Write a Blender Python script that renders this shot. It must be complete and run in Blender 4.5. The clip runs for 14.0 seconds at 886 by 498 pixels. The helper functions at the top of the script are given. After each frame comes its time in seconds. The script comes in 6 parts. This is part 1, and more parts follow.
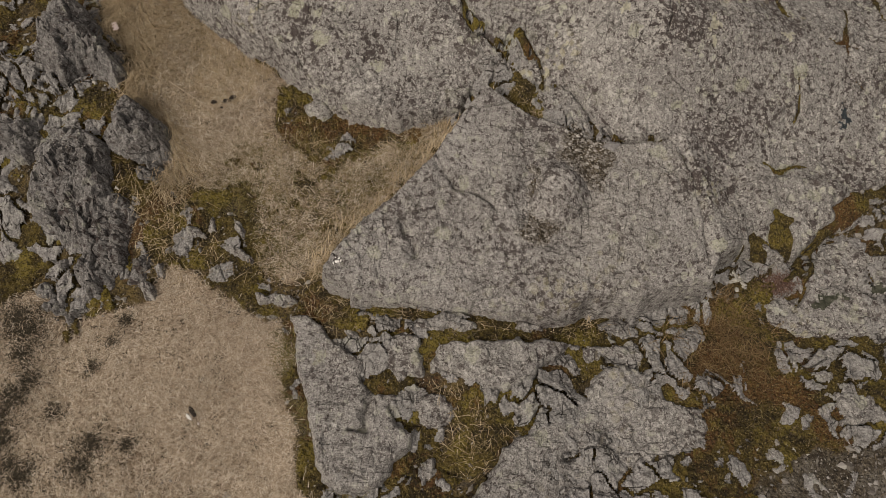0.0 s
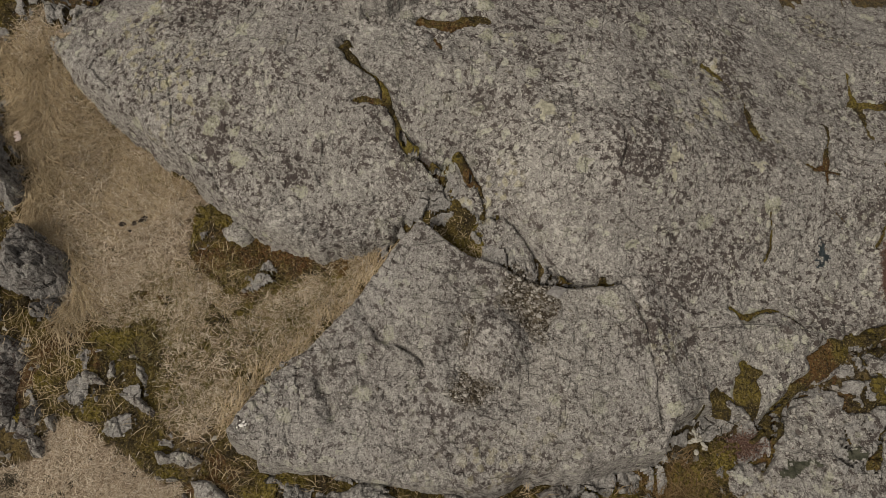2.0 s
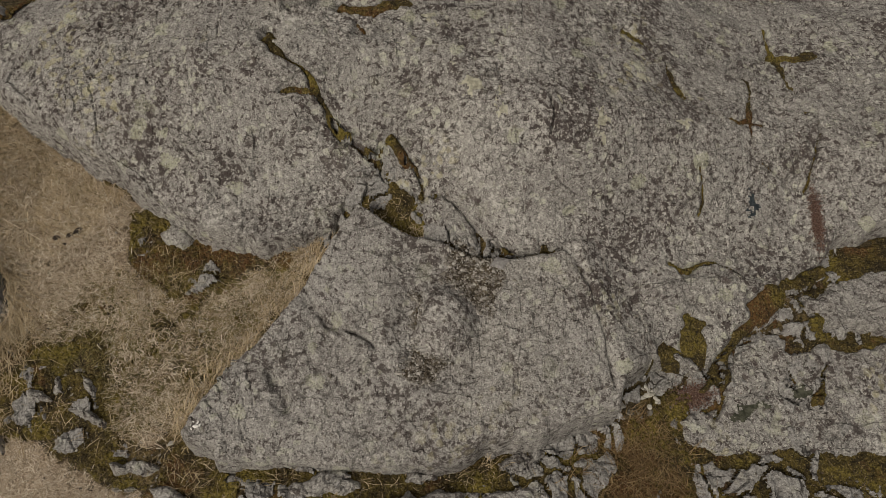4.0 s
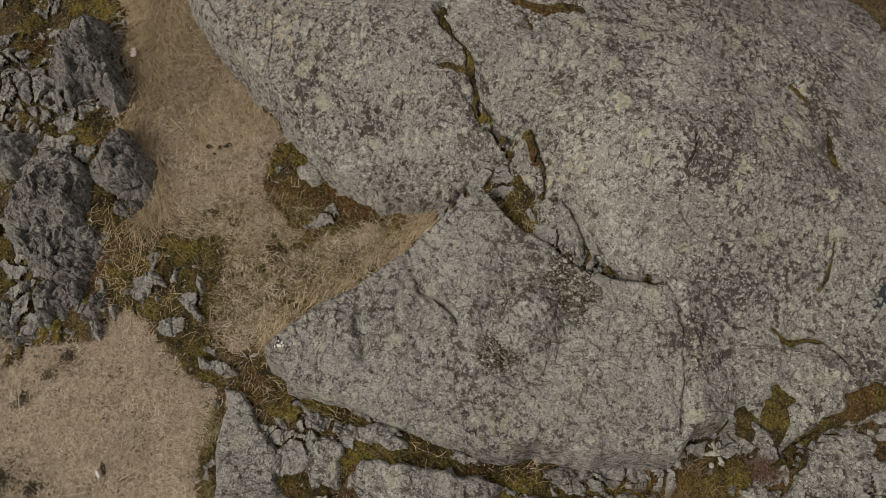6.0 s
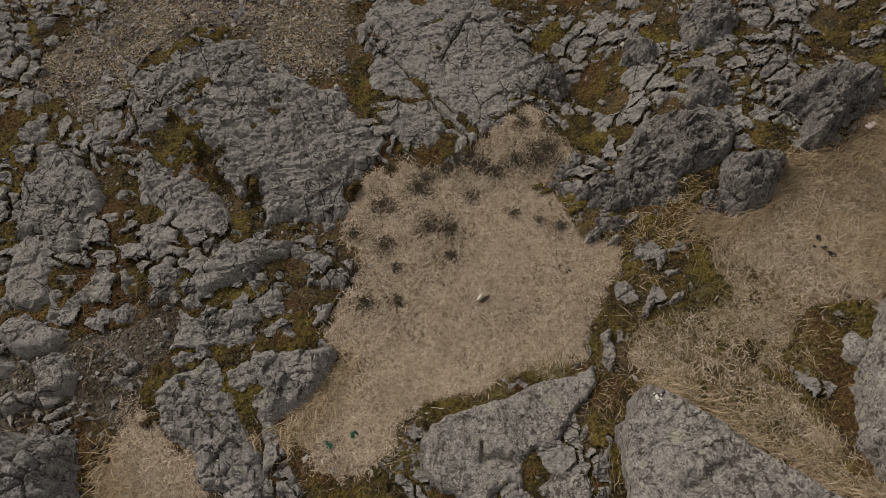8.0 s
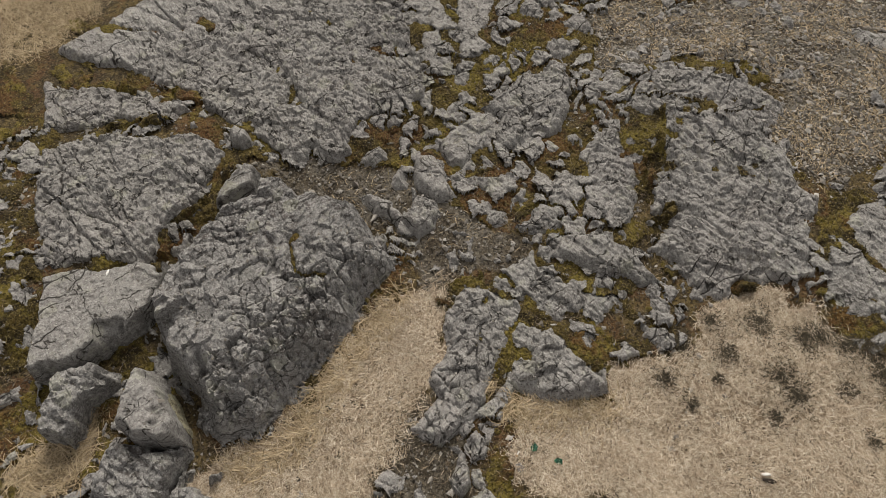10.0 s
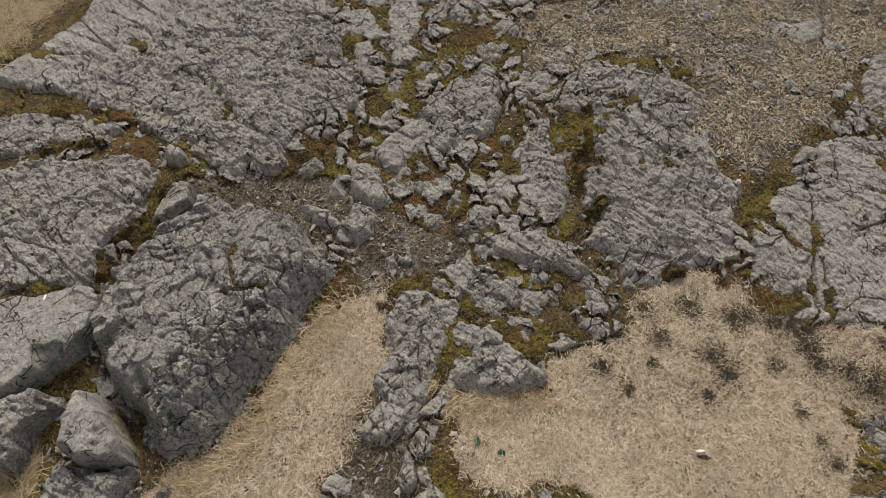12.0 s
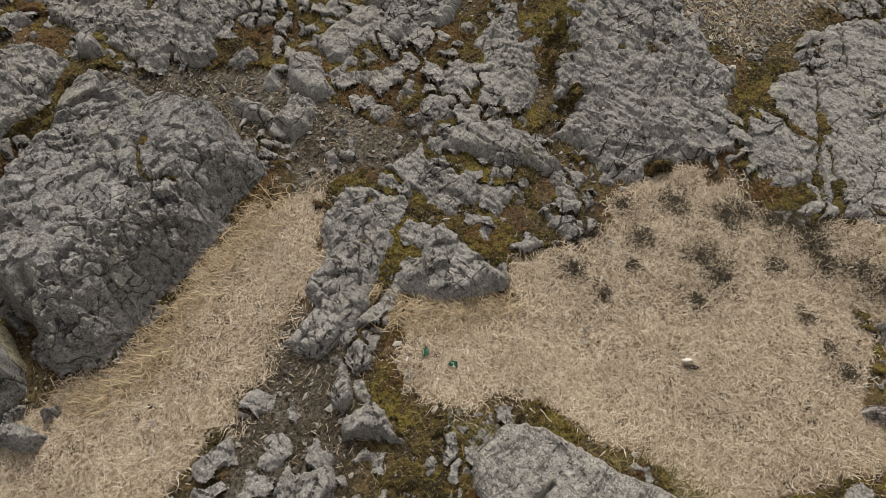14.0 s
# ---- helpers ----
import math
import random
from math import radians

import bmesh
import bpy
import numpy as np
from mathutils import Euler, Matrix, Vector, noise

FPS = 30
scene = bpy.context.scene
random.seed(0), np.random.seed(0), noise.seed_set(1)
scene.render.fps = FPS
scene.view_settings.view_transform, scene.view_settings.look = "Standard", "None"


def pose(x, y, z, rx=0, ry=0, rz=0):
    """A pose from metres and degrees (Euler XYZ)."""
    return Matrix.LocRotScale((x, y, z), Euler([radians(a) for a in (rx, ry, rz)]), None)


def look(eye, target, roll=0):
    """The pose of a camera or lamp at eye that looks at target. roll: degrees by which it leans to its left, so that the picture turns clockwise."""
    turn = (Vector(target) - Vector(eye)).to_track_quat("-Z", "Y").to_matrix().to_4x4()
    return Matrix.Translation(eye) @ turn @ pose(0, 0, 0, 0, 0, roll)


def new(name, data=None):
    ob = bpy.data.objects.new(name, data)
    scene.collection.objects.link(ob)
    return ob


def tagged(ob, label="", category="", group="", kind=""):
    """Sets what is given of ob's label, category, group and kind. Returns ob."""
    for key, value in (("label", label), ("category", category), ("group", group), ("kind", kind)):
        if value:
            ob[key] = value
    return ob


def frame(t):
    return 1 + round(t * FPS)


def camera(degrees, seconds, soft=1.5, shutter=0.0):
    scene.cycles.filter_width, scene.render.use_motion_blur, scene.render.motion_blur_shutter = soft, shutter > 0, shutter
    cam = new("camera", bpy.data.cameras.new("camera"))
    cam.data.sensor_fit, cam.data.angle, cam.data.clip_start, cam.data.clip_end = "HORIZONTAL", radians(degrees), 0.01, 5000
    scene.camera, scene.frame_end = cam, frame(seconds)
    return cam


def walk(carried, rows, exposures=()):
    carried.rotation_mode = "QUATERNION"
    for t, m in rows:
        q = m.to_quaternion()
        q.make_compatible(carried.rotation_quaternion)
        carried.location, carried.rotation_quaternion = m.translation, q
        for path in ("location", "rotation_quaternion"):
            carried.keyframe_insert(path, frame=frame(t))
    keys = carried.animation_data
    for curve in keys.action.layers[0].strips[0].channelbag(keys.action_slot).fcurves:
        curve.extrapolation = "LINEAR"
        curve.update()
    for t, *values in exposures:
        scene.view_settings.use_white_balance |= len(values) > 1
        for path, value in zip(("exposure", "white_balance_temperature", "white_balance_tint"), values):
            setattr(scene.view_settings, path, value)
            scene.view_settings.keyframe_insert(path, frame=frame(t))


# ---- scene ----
# The drone: seconds, place, pitch, yaw and roll in degrees.
cam = camera(64.8, 14.0, soft=0.6)
PATH = [
    (0.0, -0.000, -0.000, 3.586, -59.54, -1.40, 3.08),
    (0.5, 0.130, 0.551, 3.583, -59.48, -0.95, 3.08),
    (1.0, 0.237, 0.825, 3.617, -59.54, -0.80, 3.18),
    (1.5, 0.334, 0.942, 3.630, -59.46, -0.47, 3.09),
    (2.0, 0.402, 0.932, 3.629, -59.51, -0.37, 3.07),
    (2.5, 0.434, 0.889, 3.629, -59.57, -0.44, 3.14),
    (3.0, 0.471, 0.880, 3.640, -59.58, -0.71, 3.00),
    (3.2, 0.477, 0.886, 3.642, -59.57, -2.01, 3.17),
    (4.0, 0.515, 0.830, 3.598, -59.40, -6.30, 2.85),
    (4.8, 0.533, 0.765, 3.600, -59.10, -10.60, 2.90),
    (5.3, 0.523, 0.720, 3.640, -58.78, -7.51, 3.32),
    (5.5, 0.528, 0.716, 3.647, -59.05, -3.76, 3.41),
    (6.0, 0.555, 0.700, 3.634, -59.44, 11.63, 3.20),
    (6.5, 0.540, 0.700, 3.623, -59.68, 27.39, 3.86),
    (7.0, 0.523, 0.713, 3.616, -60.02, 44.54, 3.98),
    (7.5, 0.543, 0.676, 3.551, -59.21, 62.67, 3.87),
    (8.0, 0.541, 0.668, 3.516, -59.21, 84.10, 3.51),
    (8.5, 0.583, 0.640, 3.468, -58.97, 107.74, 3.30),
    (9.0, 0.643, 0.608, 3.409, -58.75, 130.00, 4.13),
    (9.2, 0.642, 0.625, 3.482, -59.46, 135.31, 3.13),
    (9.6, 0.615, 0.620, 3.475, -59.30, 138.60, 2.75),
    (10.4, 0.570, 0.650, 3.480, -59.00, 137.00, 2.75),
    (11.3, 0.548, 0.703, 3.493, -58.89, 133.66, 3.44),
    (11.5, 0.518, 0.733, 3.508, -58.62, 133.81, 3.22),
    (12.0, 0.489, 0.806, 3.546, -58.44, 133.48, 3.31),
    (12.5, 0.493, 0.901, 3.574, -58.50, 133.26, 3.34),
    (13.0, 0.477, 1.000, 3.351, -58.88, 133.30, 3.12),
    (13.5, 0.426, 1.051, 3.175, -59.44, 133.10, 3.16),
    (14.0, 0.363, 1.106, 2.820, -59.60, 133.64, 2.52),
]
EXPOSURES = [(0.0, -0.09, 6750, 14), (1.5, -0.17, 6780, 11), (3.0, -0.18, 6700, 10), (5.5, -0.25, 6680, 10), (6.5, -0.15, 6680, 11), (7.5, -0.42, 6700, 13), (8.0, -0.29, 6650, 13), (8.5, 0.0, 6600, 12), (9.0, 0.34, 6450, 11), (11.5, 0.46, 6500, 10), (12.5, 0.47, 6500, 10), (14.0, 0.42, 6450, 10)]
walk(cam, [(t, pose(x, y, z, 90 + pitch, 0, yaw) @ pose(0, 0, 0, 0, 0, roll)) for t, x, y, z, pitch, yaw, roll in PATH], EXPOSURES)
# ---- end of path ----

# ---- light: an overcast day, the brighter half of the sky in the south-west ----
SUN_FROM = (-0.52, -0.58, 0.70)
world = bpy.data.worlds.new("sky")
scene.world = world
world.use_nodes = True
wn, wl = world.node_tree.nodes, world.node_tree.links
sky = wn.new("ShaderNodeTexSky")
sky.sky_type = "NISHITA"
sky.sun_disc = False
sky.sun_elevation = math.asin(Vector(SUN_FROM).normalized().z)
sky.sun_rotation = math.atan2(SUN_FROM[0], SUN_FROM[1])
sky.air_density, sky.dust_density = 1.0, 4.0
pale = wn.new("ShaderNodeMix")
pale.data_type = "RGBA"
pale.inputs["Factor"].default_value = 0.75
pale.inputs["B"].default_value = (5.7, 5.3, 4.75, 1)
wl.new(sky.outputs["Color"], pale.inputs["A"])
wl.new(pale.outputs["Result"], wn["Background"].inputs["Color"])
wn["Background"].inputs["Strength"].default_value = 0.08
sun_data = bpy.data.lights.new("sun", "SUN")
sun_data.energy, sun_data.angle, sun_data.color = 2.7, radians(25), (1.0, 0.94, 0.84)
sun = new("sun", sun_data)
sun.matrix_world = look(SUN_FROM, (0, 0, 0))


# ---- materials ----
def shader(name, rough=0.95):
    m = bpy.data.materials.new(name)
    m.use_nodes = True
    bsdf = m.node_tree.nodes["Principled BSDF"]
    bsdf.inputs["Roughness"].default_value = rough
    bsdf.inputs["Specular IOR Level"].default_value = 0.25
    return m, m.node_tree.nodes, m.node_tree.links, bsdf


class Graph:
    """Short hands for node building."""

    def __init__(self, nodes, links):
        self.n, self.l = nodes, links
        self.co = nodes.new("ShaderNodeTexCoord").outputs["Object"]

    def put(self, socket, value):
        if isinstance(value, bpy.types.NodeSocket):
            self.l.new(value, socket)
        elif isinstance(value, tuple) and len(value) == 3 and socket.type == "RGBA":
            socket.default_value = (*value, 1)
        else:
            socket.default_value = value

    def noise(self, scale, detail=4, rough=0.6, stretch=None, dist=0.0, co=None):
        t = self.n.new("ShaderNodeTexNoise")
        self.l.new(self.mapped(stretch) if stretch else (co or self.co), t.inputs["Vector"])
        t.inputs["Scale"].default_value, t.inputs["Detail"].default_value = scale, detail
        t.inputs["Roughness"].default_value, t.inputs["Distortion"].default_value = rough, dist
        return t.outputs["Fac"]

    def mapped(self, stretch, turn=0.0):
        t = self.n.new("ShaderNodeMapping")
        self.l.new(self.co, t.inputs["Vector"])
        t.inputs["Scale"].default_value, t.inputs["Rotation"].default_value = stretch, (0, 0, turn)
        return t.outputs["Vector"]

    def warped(self, scale, amount):
        t = self.n.new("ShaderNodeTexNoise")
        self.l.new(self.co, t.inputs["Vector"])
        t.inputs["Scale"].default_value, t.inputs["Detail"].default_value = scale, 3
        v = self.n.new("ShaderNodeVectorMath")
        v.operation = "MULTIPLY_ADD"
        self.l.new(t.outputs["Color"], v.inputs[0])
        v.inputs[1].default_value = (amount,) * 3
        self.l.new(self.co, v.inputs[2])
        return v.outputs[0]

    def cells(self, scale, feature="F1", out="Distance", co=None, rand=1.0):
        t = self.n.new("ShaderNodeTexVoronoi")
        t.feature = feature
        self.l.new(co or self.co, t.inputs["Vector"])
        t.inputs["Scale"].default_value, t.inputs["Randomness"].default_value = scale, rand
        return t.outputs[out]

    def steps(self, fac, a, b, lo=0.0, hi=1.0):
        t = self.n.new("ShaderNodeMapRange")
        t.interpolation_type = "SMOOTHSTEP"
        self.put(t.inputs["Value"], fac)
        for k, v in (("From Min", a), ("From Max", b), ("To Min", lo), ("To Max", hi)):
            t.inputs[k].default_value = v
        return t.outputs["Result"]

    def mix(self, fac, a, b):
        t = self.n.new("ShaderNodeMix")
        t.data_type = "RGBA"
        for k, v in (("Factor", fac), ("A", a), ("B", b)):
            self.put(t.inputs[k], v)
        return t.outputs["Result"]

    def math(self, op, a, b=0.0):
        t = self.n.new("ShaderNodeMath")
        t.operation = op
        self.put(t.inputs[0], a), self.put(t.inputs[1], b)
        return t.outputs[0]

    def bump(self, height, strength, distance, under=None):
        t = self.n.new("ShaderNodeBump")
        t.inputs["Strength"].default_value, t.inputs["Distance"].default_value = strength, distance
        self.l.new(height, t.inputs["Height"])
        if under:
            self.l.new(under, t.inputs["Normal"])
        return t.outputs["Normal"]

    def attribute(self, name):
        t = self.n.new("ShaderNodeAttribute")
        t.attribute_name = name
        return t.outputs["Color"]


def rock_material(name, dark, mid, light, brown=0.5, pale=0.5, yellow=0.2, tint=(0.19, 0.16, 0.17), grain=1.0, split=0.55, salt=0.6):
    m, nodes, links, bsdf = shader(name)
    g = Graph(nodes, links)
    warp = g.warped(9, 0.12)
    base = g.mix(g.steps(g.noise(3.5, 8, 0.75), 0.38, 0.62), dark, mid)
    base = g.mix(g.steps(g.noise(1.1, 5), 0.45, 0.6), base, tint)
    base = g.mix(g.steps(g.noise(30, 8, 0.8), 0.47, 0.57, 0, 0.8), base, light)
    base = g.mix(g.steps(g.noise(95, 5, 0.8), 0.47, 0.41, 0, 1.25 * salt), base, tuple(c * 0.36 for c in dark))
    base = g.mix(g.steps(g.noise(130, 4, 0.75, co=g.mapped((1, 1, 1), 1.3)), 0.55, 0.62, 0, 1.2 * salt), base, tuple(min(0.5, c * 1.5) for c in light))
    # crusts of brown-black lichen, gathered in drifts
    def drifts(fine, detail, broad, turn, weight, at, soften):
        """Ragged patches of a fine noise, thick where a broad noise is high."""
        v = g.math("ADD", g.noise(fine, detail, 0.7, dist=0.3, co=g.mapped((1, 1, 1), turn)), g.math("MULTIPLY", g.noise(broad, 5, 0.65, co=g.mapped((1, 1, 1), turn + 1)), weight))
        return g.steps(v, at + 0.5 * weight, at + 0.5 * weight + soften)

    spots = drifts(27, 6, 1.7, 0.4, 0.55, 0.60 - 0.04 * brown, 0.015)
    base = g.mix(g.math("MULTIPLY", spots, 0.9 * min(1, 0.3 + brown)), base, (0.048, 0.037, 0.034))
    blots = drifts(13, 7, 2.6, 2.0, 0.5, 0.64 - 0.04 * brown, 0.02)
    base = g.mix(g.math("MULTIPLY", blots, 0.8 * brown), base, (0.06, 0.047, 0.043))
    fleck = drifts(60, 4, 3.5, 2.6, 0.4, 0.585, 0.025)
    base = g.mix(g.math("MULTIPLY", fleck, 0.55 + 0.25 * brown), base, (0.06, 0.049, 0.045))
    scale = drifts(40, 5, 2.1, 3.7, 0.5, 0.60, 0.03)
    base = g.mix(g.math("MULTIPLY", scale, 0.35 + 0.4 * pale), base, tuple(min(0.5, c * 1.4) for c in light))
    # pale rosettes
    ros = g.steps(g.cells(14, co=warp), 0.34, 0.28)
    where = g.steps(g.noise(2.3, 4, 0.6, co=g.mapped((1.3, 1.3, 1.3), 0.8)), 0.47, 0.60)
    rim = g.steps(g.noise(70, 4, 0.8), 0.42, 0.52, 0.2, 1.0)
    base = g.mix(g.math("MULTIPLY", g.math("MULTIPLY", ros, where), g.math("MULTIPLY", rim, pale)), base, (0.39, 0.39, 0.32))
    broad = g.steps(g.cells(7.5, co=g.warped(14, 0.09)), 0.40, 0.34)
    broad = g.math("MULTIPLY", broad, g.steps(g.cells(7.5, out="Color", co=g.warped(14, 0.09)), 0.72, 0.78))
    base = g.mix(g.math("MULTIPLY", g.math("MULTIPLY", broad, rim), 0.75 * pale), base, (0.36, 0.365, 0.27))
    ros2 = g.steps(g.cells(36, co=warp), 0.25, 0.20)
    lone = g.steps(g.cells(36, out="Color", co=warp), 0.35, 0.5)
    base = g.mix(g.math("MULTIPLY", g.math("MULTIPLY", ros2, lone), 0.9 * pale), base, (0.42, 0.415, 0.37))
    yel = g.math("MULTIPLY", g.steps(g.noise(1.3, 3, 0.5, co=g.mapped((1, 1, 1), 2.1)), 0.56, 0.66), g.steps(g.cells(17, co=warp), 0.42, 0.3))
    base = g.mix(g.math("MULTIPLY", yel, yellow), base, (0.38, 0.35, 0.21))
    # hairline splits, coloured near black along their lines
    def bedded(stretch, turn, scale, amount):
        t = nodes.new("ShaderNodeMapping")
        links.new(g.warped(scale, amount), t.inputs["Vector"])
        t.inputs["Scale"].default_value, t.inputs["Rotation"].default_value = stretch, (0, 0, turn)
        return t.outputs["Vector"]

    lines = g.steps(g.cells(7, "DISTANCE_TO_EDGE", co=bedded((0.38, 1, 1), 0.75, 6, 0.10)), 0.034, 0.008)
    lines = g.math("MULTIPLY", lines, g.steps(g.noise(3.1, 5, 0.7), 0.50, 0.57))
    finer = g.steps(g.cells(17, "DISTANCE_TO_EDGE", co=bedded((1, 0.42, 1), 0.35, 14, 0.05)), 0.05, 0.012)
    finer = g.math("MULTIPLY", finer, g.steps(g.noise(5.3, 5, 0.7, co=g.mapped((1, 1, 1), 1.9)), 0.52, 0.59))
    lines = g.math("MULTIPLY", g.math("MAXIMUM", lines, finer), 0.9 * split)
    base = g.mix(lines, base, (0.022, 0.019, 0.016))
    links.new(base, bsdf.inputs["Base Color"])
    dent = g.bump(g.math("SUBTRACT", 1.0, lines), 0.8, 0.006)
    n1 = g.bump(g.noise(30, 5, 0.66), 0.6 * grain, 0.009, dent)
    n2 = g.bump(g.cells(55, "F1", co=g.warped(25, 0.05)), 0.4 * grain, 0.006, n1)
    n3 = g.bump(g.noise(120, 3, 0.6), 0.7, 0.004, n2)
    links.new(n3, bsdf.inputs["Normal"])
    return m


def plain_material(name, a, b, scale=60, rough=0.9, detail=4, bump=0.4, depth=0.003):
    m, nodes, links, bsdf = shader(name, rough)
    g = Graph(nodes, links)
    t = g.noise(scale, detail, 0.65)
    links.new(g.mix(g.steps(t, 0.3, 0.7), a, b), bsdf.inputs["Base Color"])
    links.new(g.bump(t, bump, depth), bsdf.inputs["Normal"])
    return m


def blade_material(name, tones):
    m, nodes, links, bsdf = shader(name, 0.8)
    g = Graph(nodes, links)
    isl = nodes.new("ShaderNodeNewGeometry").outputs["Random Per Island"]
    ramp = nodes.new("ShaderNodeValToRGB")
    el = ramp.color_ramp.elements
    while len(el) < len(tones):
        el.new(0.5)
    for i, c in enumerate(tones):
        el[i].position, el[i].color = i / (len(tones) - 1), (*c, 1)
    links.new(isl, ramp.inputs["Fac"])
    worn = g.mix(g.steps(g.noise(4, 5), 0.35, 0.7, 0, 0.22), ramp.outputs["Color"], tuple(c * 0.62 for c in tones[0]))
    links.new(worn, bsdf.inputs["Base Color"])
    return m


def ground_material():
    m, nodes, links, bsdf = shader("soil_and_thatch", 0.97)
    g = Graph(nodes, links)
    sep = nodes.new("ShaderNodeSeparateColor")
    links.new(g.attribute("cover"), sep.inputs["Color"])
    fine = g.noise(120, 6, 0.75)
    soil = g.mix(g.steps(g.noise(14, 8, 0.7), 0.35, 0.7), (0.044, 0.035, 0.024), (0.105, 0.084, 0.058))
    soil = g.mix(g.math("MULTIPLY", sep.outputs["Green"], g.steps(g.noise(5, 6, 0.75), 0.42, 0.58)), soil, (0.165, 0.148, 0.12))
    soil = g.mix(g.steps(g.noise(58, 3, 0.6), 0.5, 0.38, 0, 0.8), soil, (0.014, 0.011, 0.008))
    soil = g.mix(g.steps(g.noise(75, 3, 0.6, co=g.mapped((1, 1, 1), 1.1)), 0.55, 0.65, 0, 0.7), soil, (0.22, 0.19, 0.14))
    chips = g.math("MULTIPLY", g.steps(g.cells(48, co=g.warped(30, 0.03)), 0.30, 0.18), g.steps(g.cells(48, out="Color", co=g.warped(30, 0.03)), 0.45, 0.6))
    soil = g.mix(g.math("MULTIPLY", chips, 0.8), soil, (0.21, 0.195, 0.18))
    moss = g.mix(g.steps(g.noise(9, 7, 0.75), 0.42, 0.6), (0.055, 0.041, 0.022), (0.125, 0.09, 0.034))
    moss = g.mix(g.steps(g.noise(3, 5, 0.7), 0.52, 0.62, 0, 0.7), moss, (0.11, 0.055, 0.024))
    moss = g.mix(g.steps(g.noise(55, 3, 0.6), 0.5, 0.38, 0, 0.8), moss, (0.014, 0.011, 0.006))
    moss = g.mix(g.steps(g.noise(80, 3, 0.6, co=g.mapped((1, 1, 1), 1.1)), 0.55, 0.65, 0, 0.6), moss, (0.22, 0.175, 0.10))
    straw = g.mix(g.steps(g.noise(60, 4, 0.6), 0.3, 0.7), (0.16, 0.12, 0.083), (0.44, 0.35, 0.255))
    straw = g.mix(g.steps(g.noise(5, 5, 0.6), 0.4, 0.75, 0, 0.35), straw, (0.22, 0.165, 0.115))
    col = g.mix(g.steps(g.math("ADD", sep.outputs["Red"], g.math("MULTIPLY", g.noise(11, 6, 0.7), 0.6)), 0.62, 0.82), soil, moss)
    col = g.mix(g.steps(g.math("ADD", sep.outputs["Blue"], g.math("MULTIPLY", fine, 0.3)), 0.45, 0.85), col, straw)
    links.new(col, bsdf.inputs["Base Color"])
    n1 = g.bump(g.noise(34, 5, 0.65), 1.0, 0.03)
    links.new(g.bump(fine, 0.6, 0.006, n1), bsdf.inputs["Normal"])
    return m


def moss_material():
    m, nodes, links, bsdf = shader("moss", 1.0)
    g = Graph(nodes, links)
    col = g.mix(g.steps(g.noise(7, 7, 0.75), 0.42, 0.58), (0.030, 0.022, 0.010), (0.085, 0.062, 0.016))
    col = g.mix(g.steps(g.noise(3.1, 5, 0.7, co=g.mapped((1, 1, 1), 0.7)), 0.49, 0.6, 0, 0.85), col, (0.15, 0.118, 0.024))
    col = g.mix(g.steps(g.noise(2.2, 5, 0.7), 0.53, 0.62, 0, 0.8), col, (0.10, 0.050, 0.020))
    col = g.mix(g.steps(g.noise(70, 3, 0.6), 0.48, 0.40, 0, 0.7), col, (0.014, 0.011, 0.006))
    col = g.mix(g.steps(g.noise(85, 3, 0.6, co=g.mapped((1, 1, 1), 2.2)), 0.56, 0.66, 0, 0.7), col, (0.24, 0.19, 0.085))
    links.new(col, bsdf.inputs["Base Color"])
    n1 = g.bump(g.cells(60, co=g.warped(30, 0.03)), 0.8, 0.012)
    links.new(g.bump(g.noise(260, 4, 0.8), 0.8, 0.005, n1), bsdf.inputs["Normal"])
    return m


MAT_LICHEN = rock_material("lichened_rock", (0.14, 0.13, 0.121), (0.238, 0.226, 0.209), (0.325, 0.313, 0.288), 1.0, 0.85, 0.45, (0.193, 0.181, 0.17))
MAT_SLAB = rock_material("grey_slab_rock", (0.15, 0.139, 0.13), (0.243, 0.23, 0.215), (0.325, 0.312, 0.29), 0.62, 0.6, 0.25, (0.202, 0.19, 0.173))
MAT_ROUGH = rock_material("weathered_rock", (0.152, 0.145, 0.136), (0.22, 0.212, 0.20), (0.295, 0.286, 0.272), 0.1, 0.35, 0.1, (0.215, 0.204, 0.194), grain=0.9, split=1.0, salt=0.5)
MAT_BOULDER = rock_material("dark_boulder_rock", (0.122, 0.119, 0.115), (0.203, 0.197, 0.19), (0.285, 0.278, 0.268), 0.35, 0.35, 0.1, (0.175, 0.17, 0.164), grain=1.0, split=0.8, salt=0.55)
MAT_OUTCROP = rock_material("dark_outcrop_rock", (0.085, 0.08, 0.076), (0.15, 0.143, 0.136), (0.235, 0.226, 0.215), 0.7, 0.4, 0.1, (0.12, 0.114, 0.108), split=0.8, salt=0.5)
MAT_CRUSTED = rock_material("lichen_crusted_rock", (0.20, 0.18, 0.12), (0.30, 0.27, 0.18), (0.36, 0.34, 0.24), 0.2, 0.6, 0.9, (0.27, 0.24, 0.16), grain=0.6)
MAT_GROUND = ground_material()
MAT_MOSS = moss_material()
MAT_STRAW = blade_material("dry_grass", [(0.17, 0.125, 0.08), (0.46, 0.365, 0.262), (0.58, 0.485, 0.37), (0.76, 0.68, 0.555)])
MAT_TUSSOCK = blade_material("tussock_grass", [(0.19, 0.138, 0.076), (0.40, 0.31, 0.19), (0.57, 0.465, 0.315)])
MAT_GREENING = blade_material("greening_grass", [(0.06, 0.055, 0.018), (0.14, 0.12, 0.04), (0.27, 0.21, 0.09)])
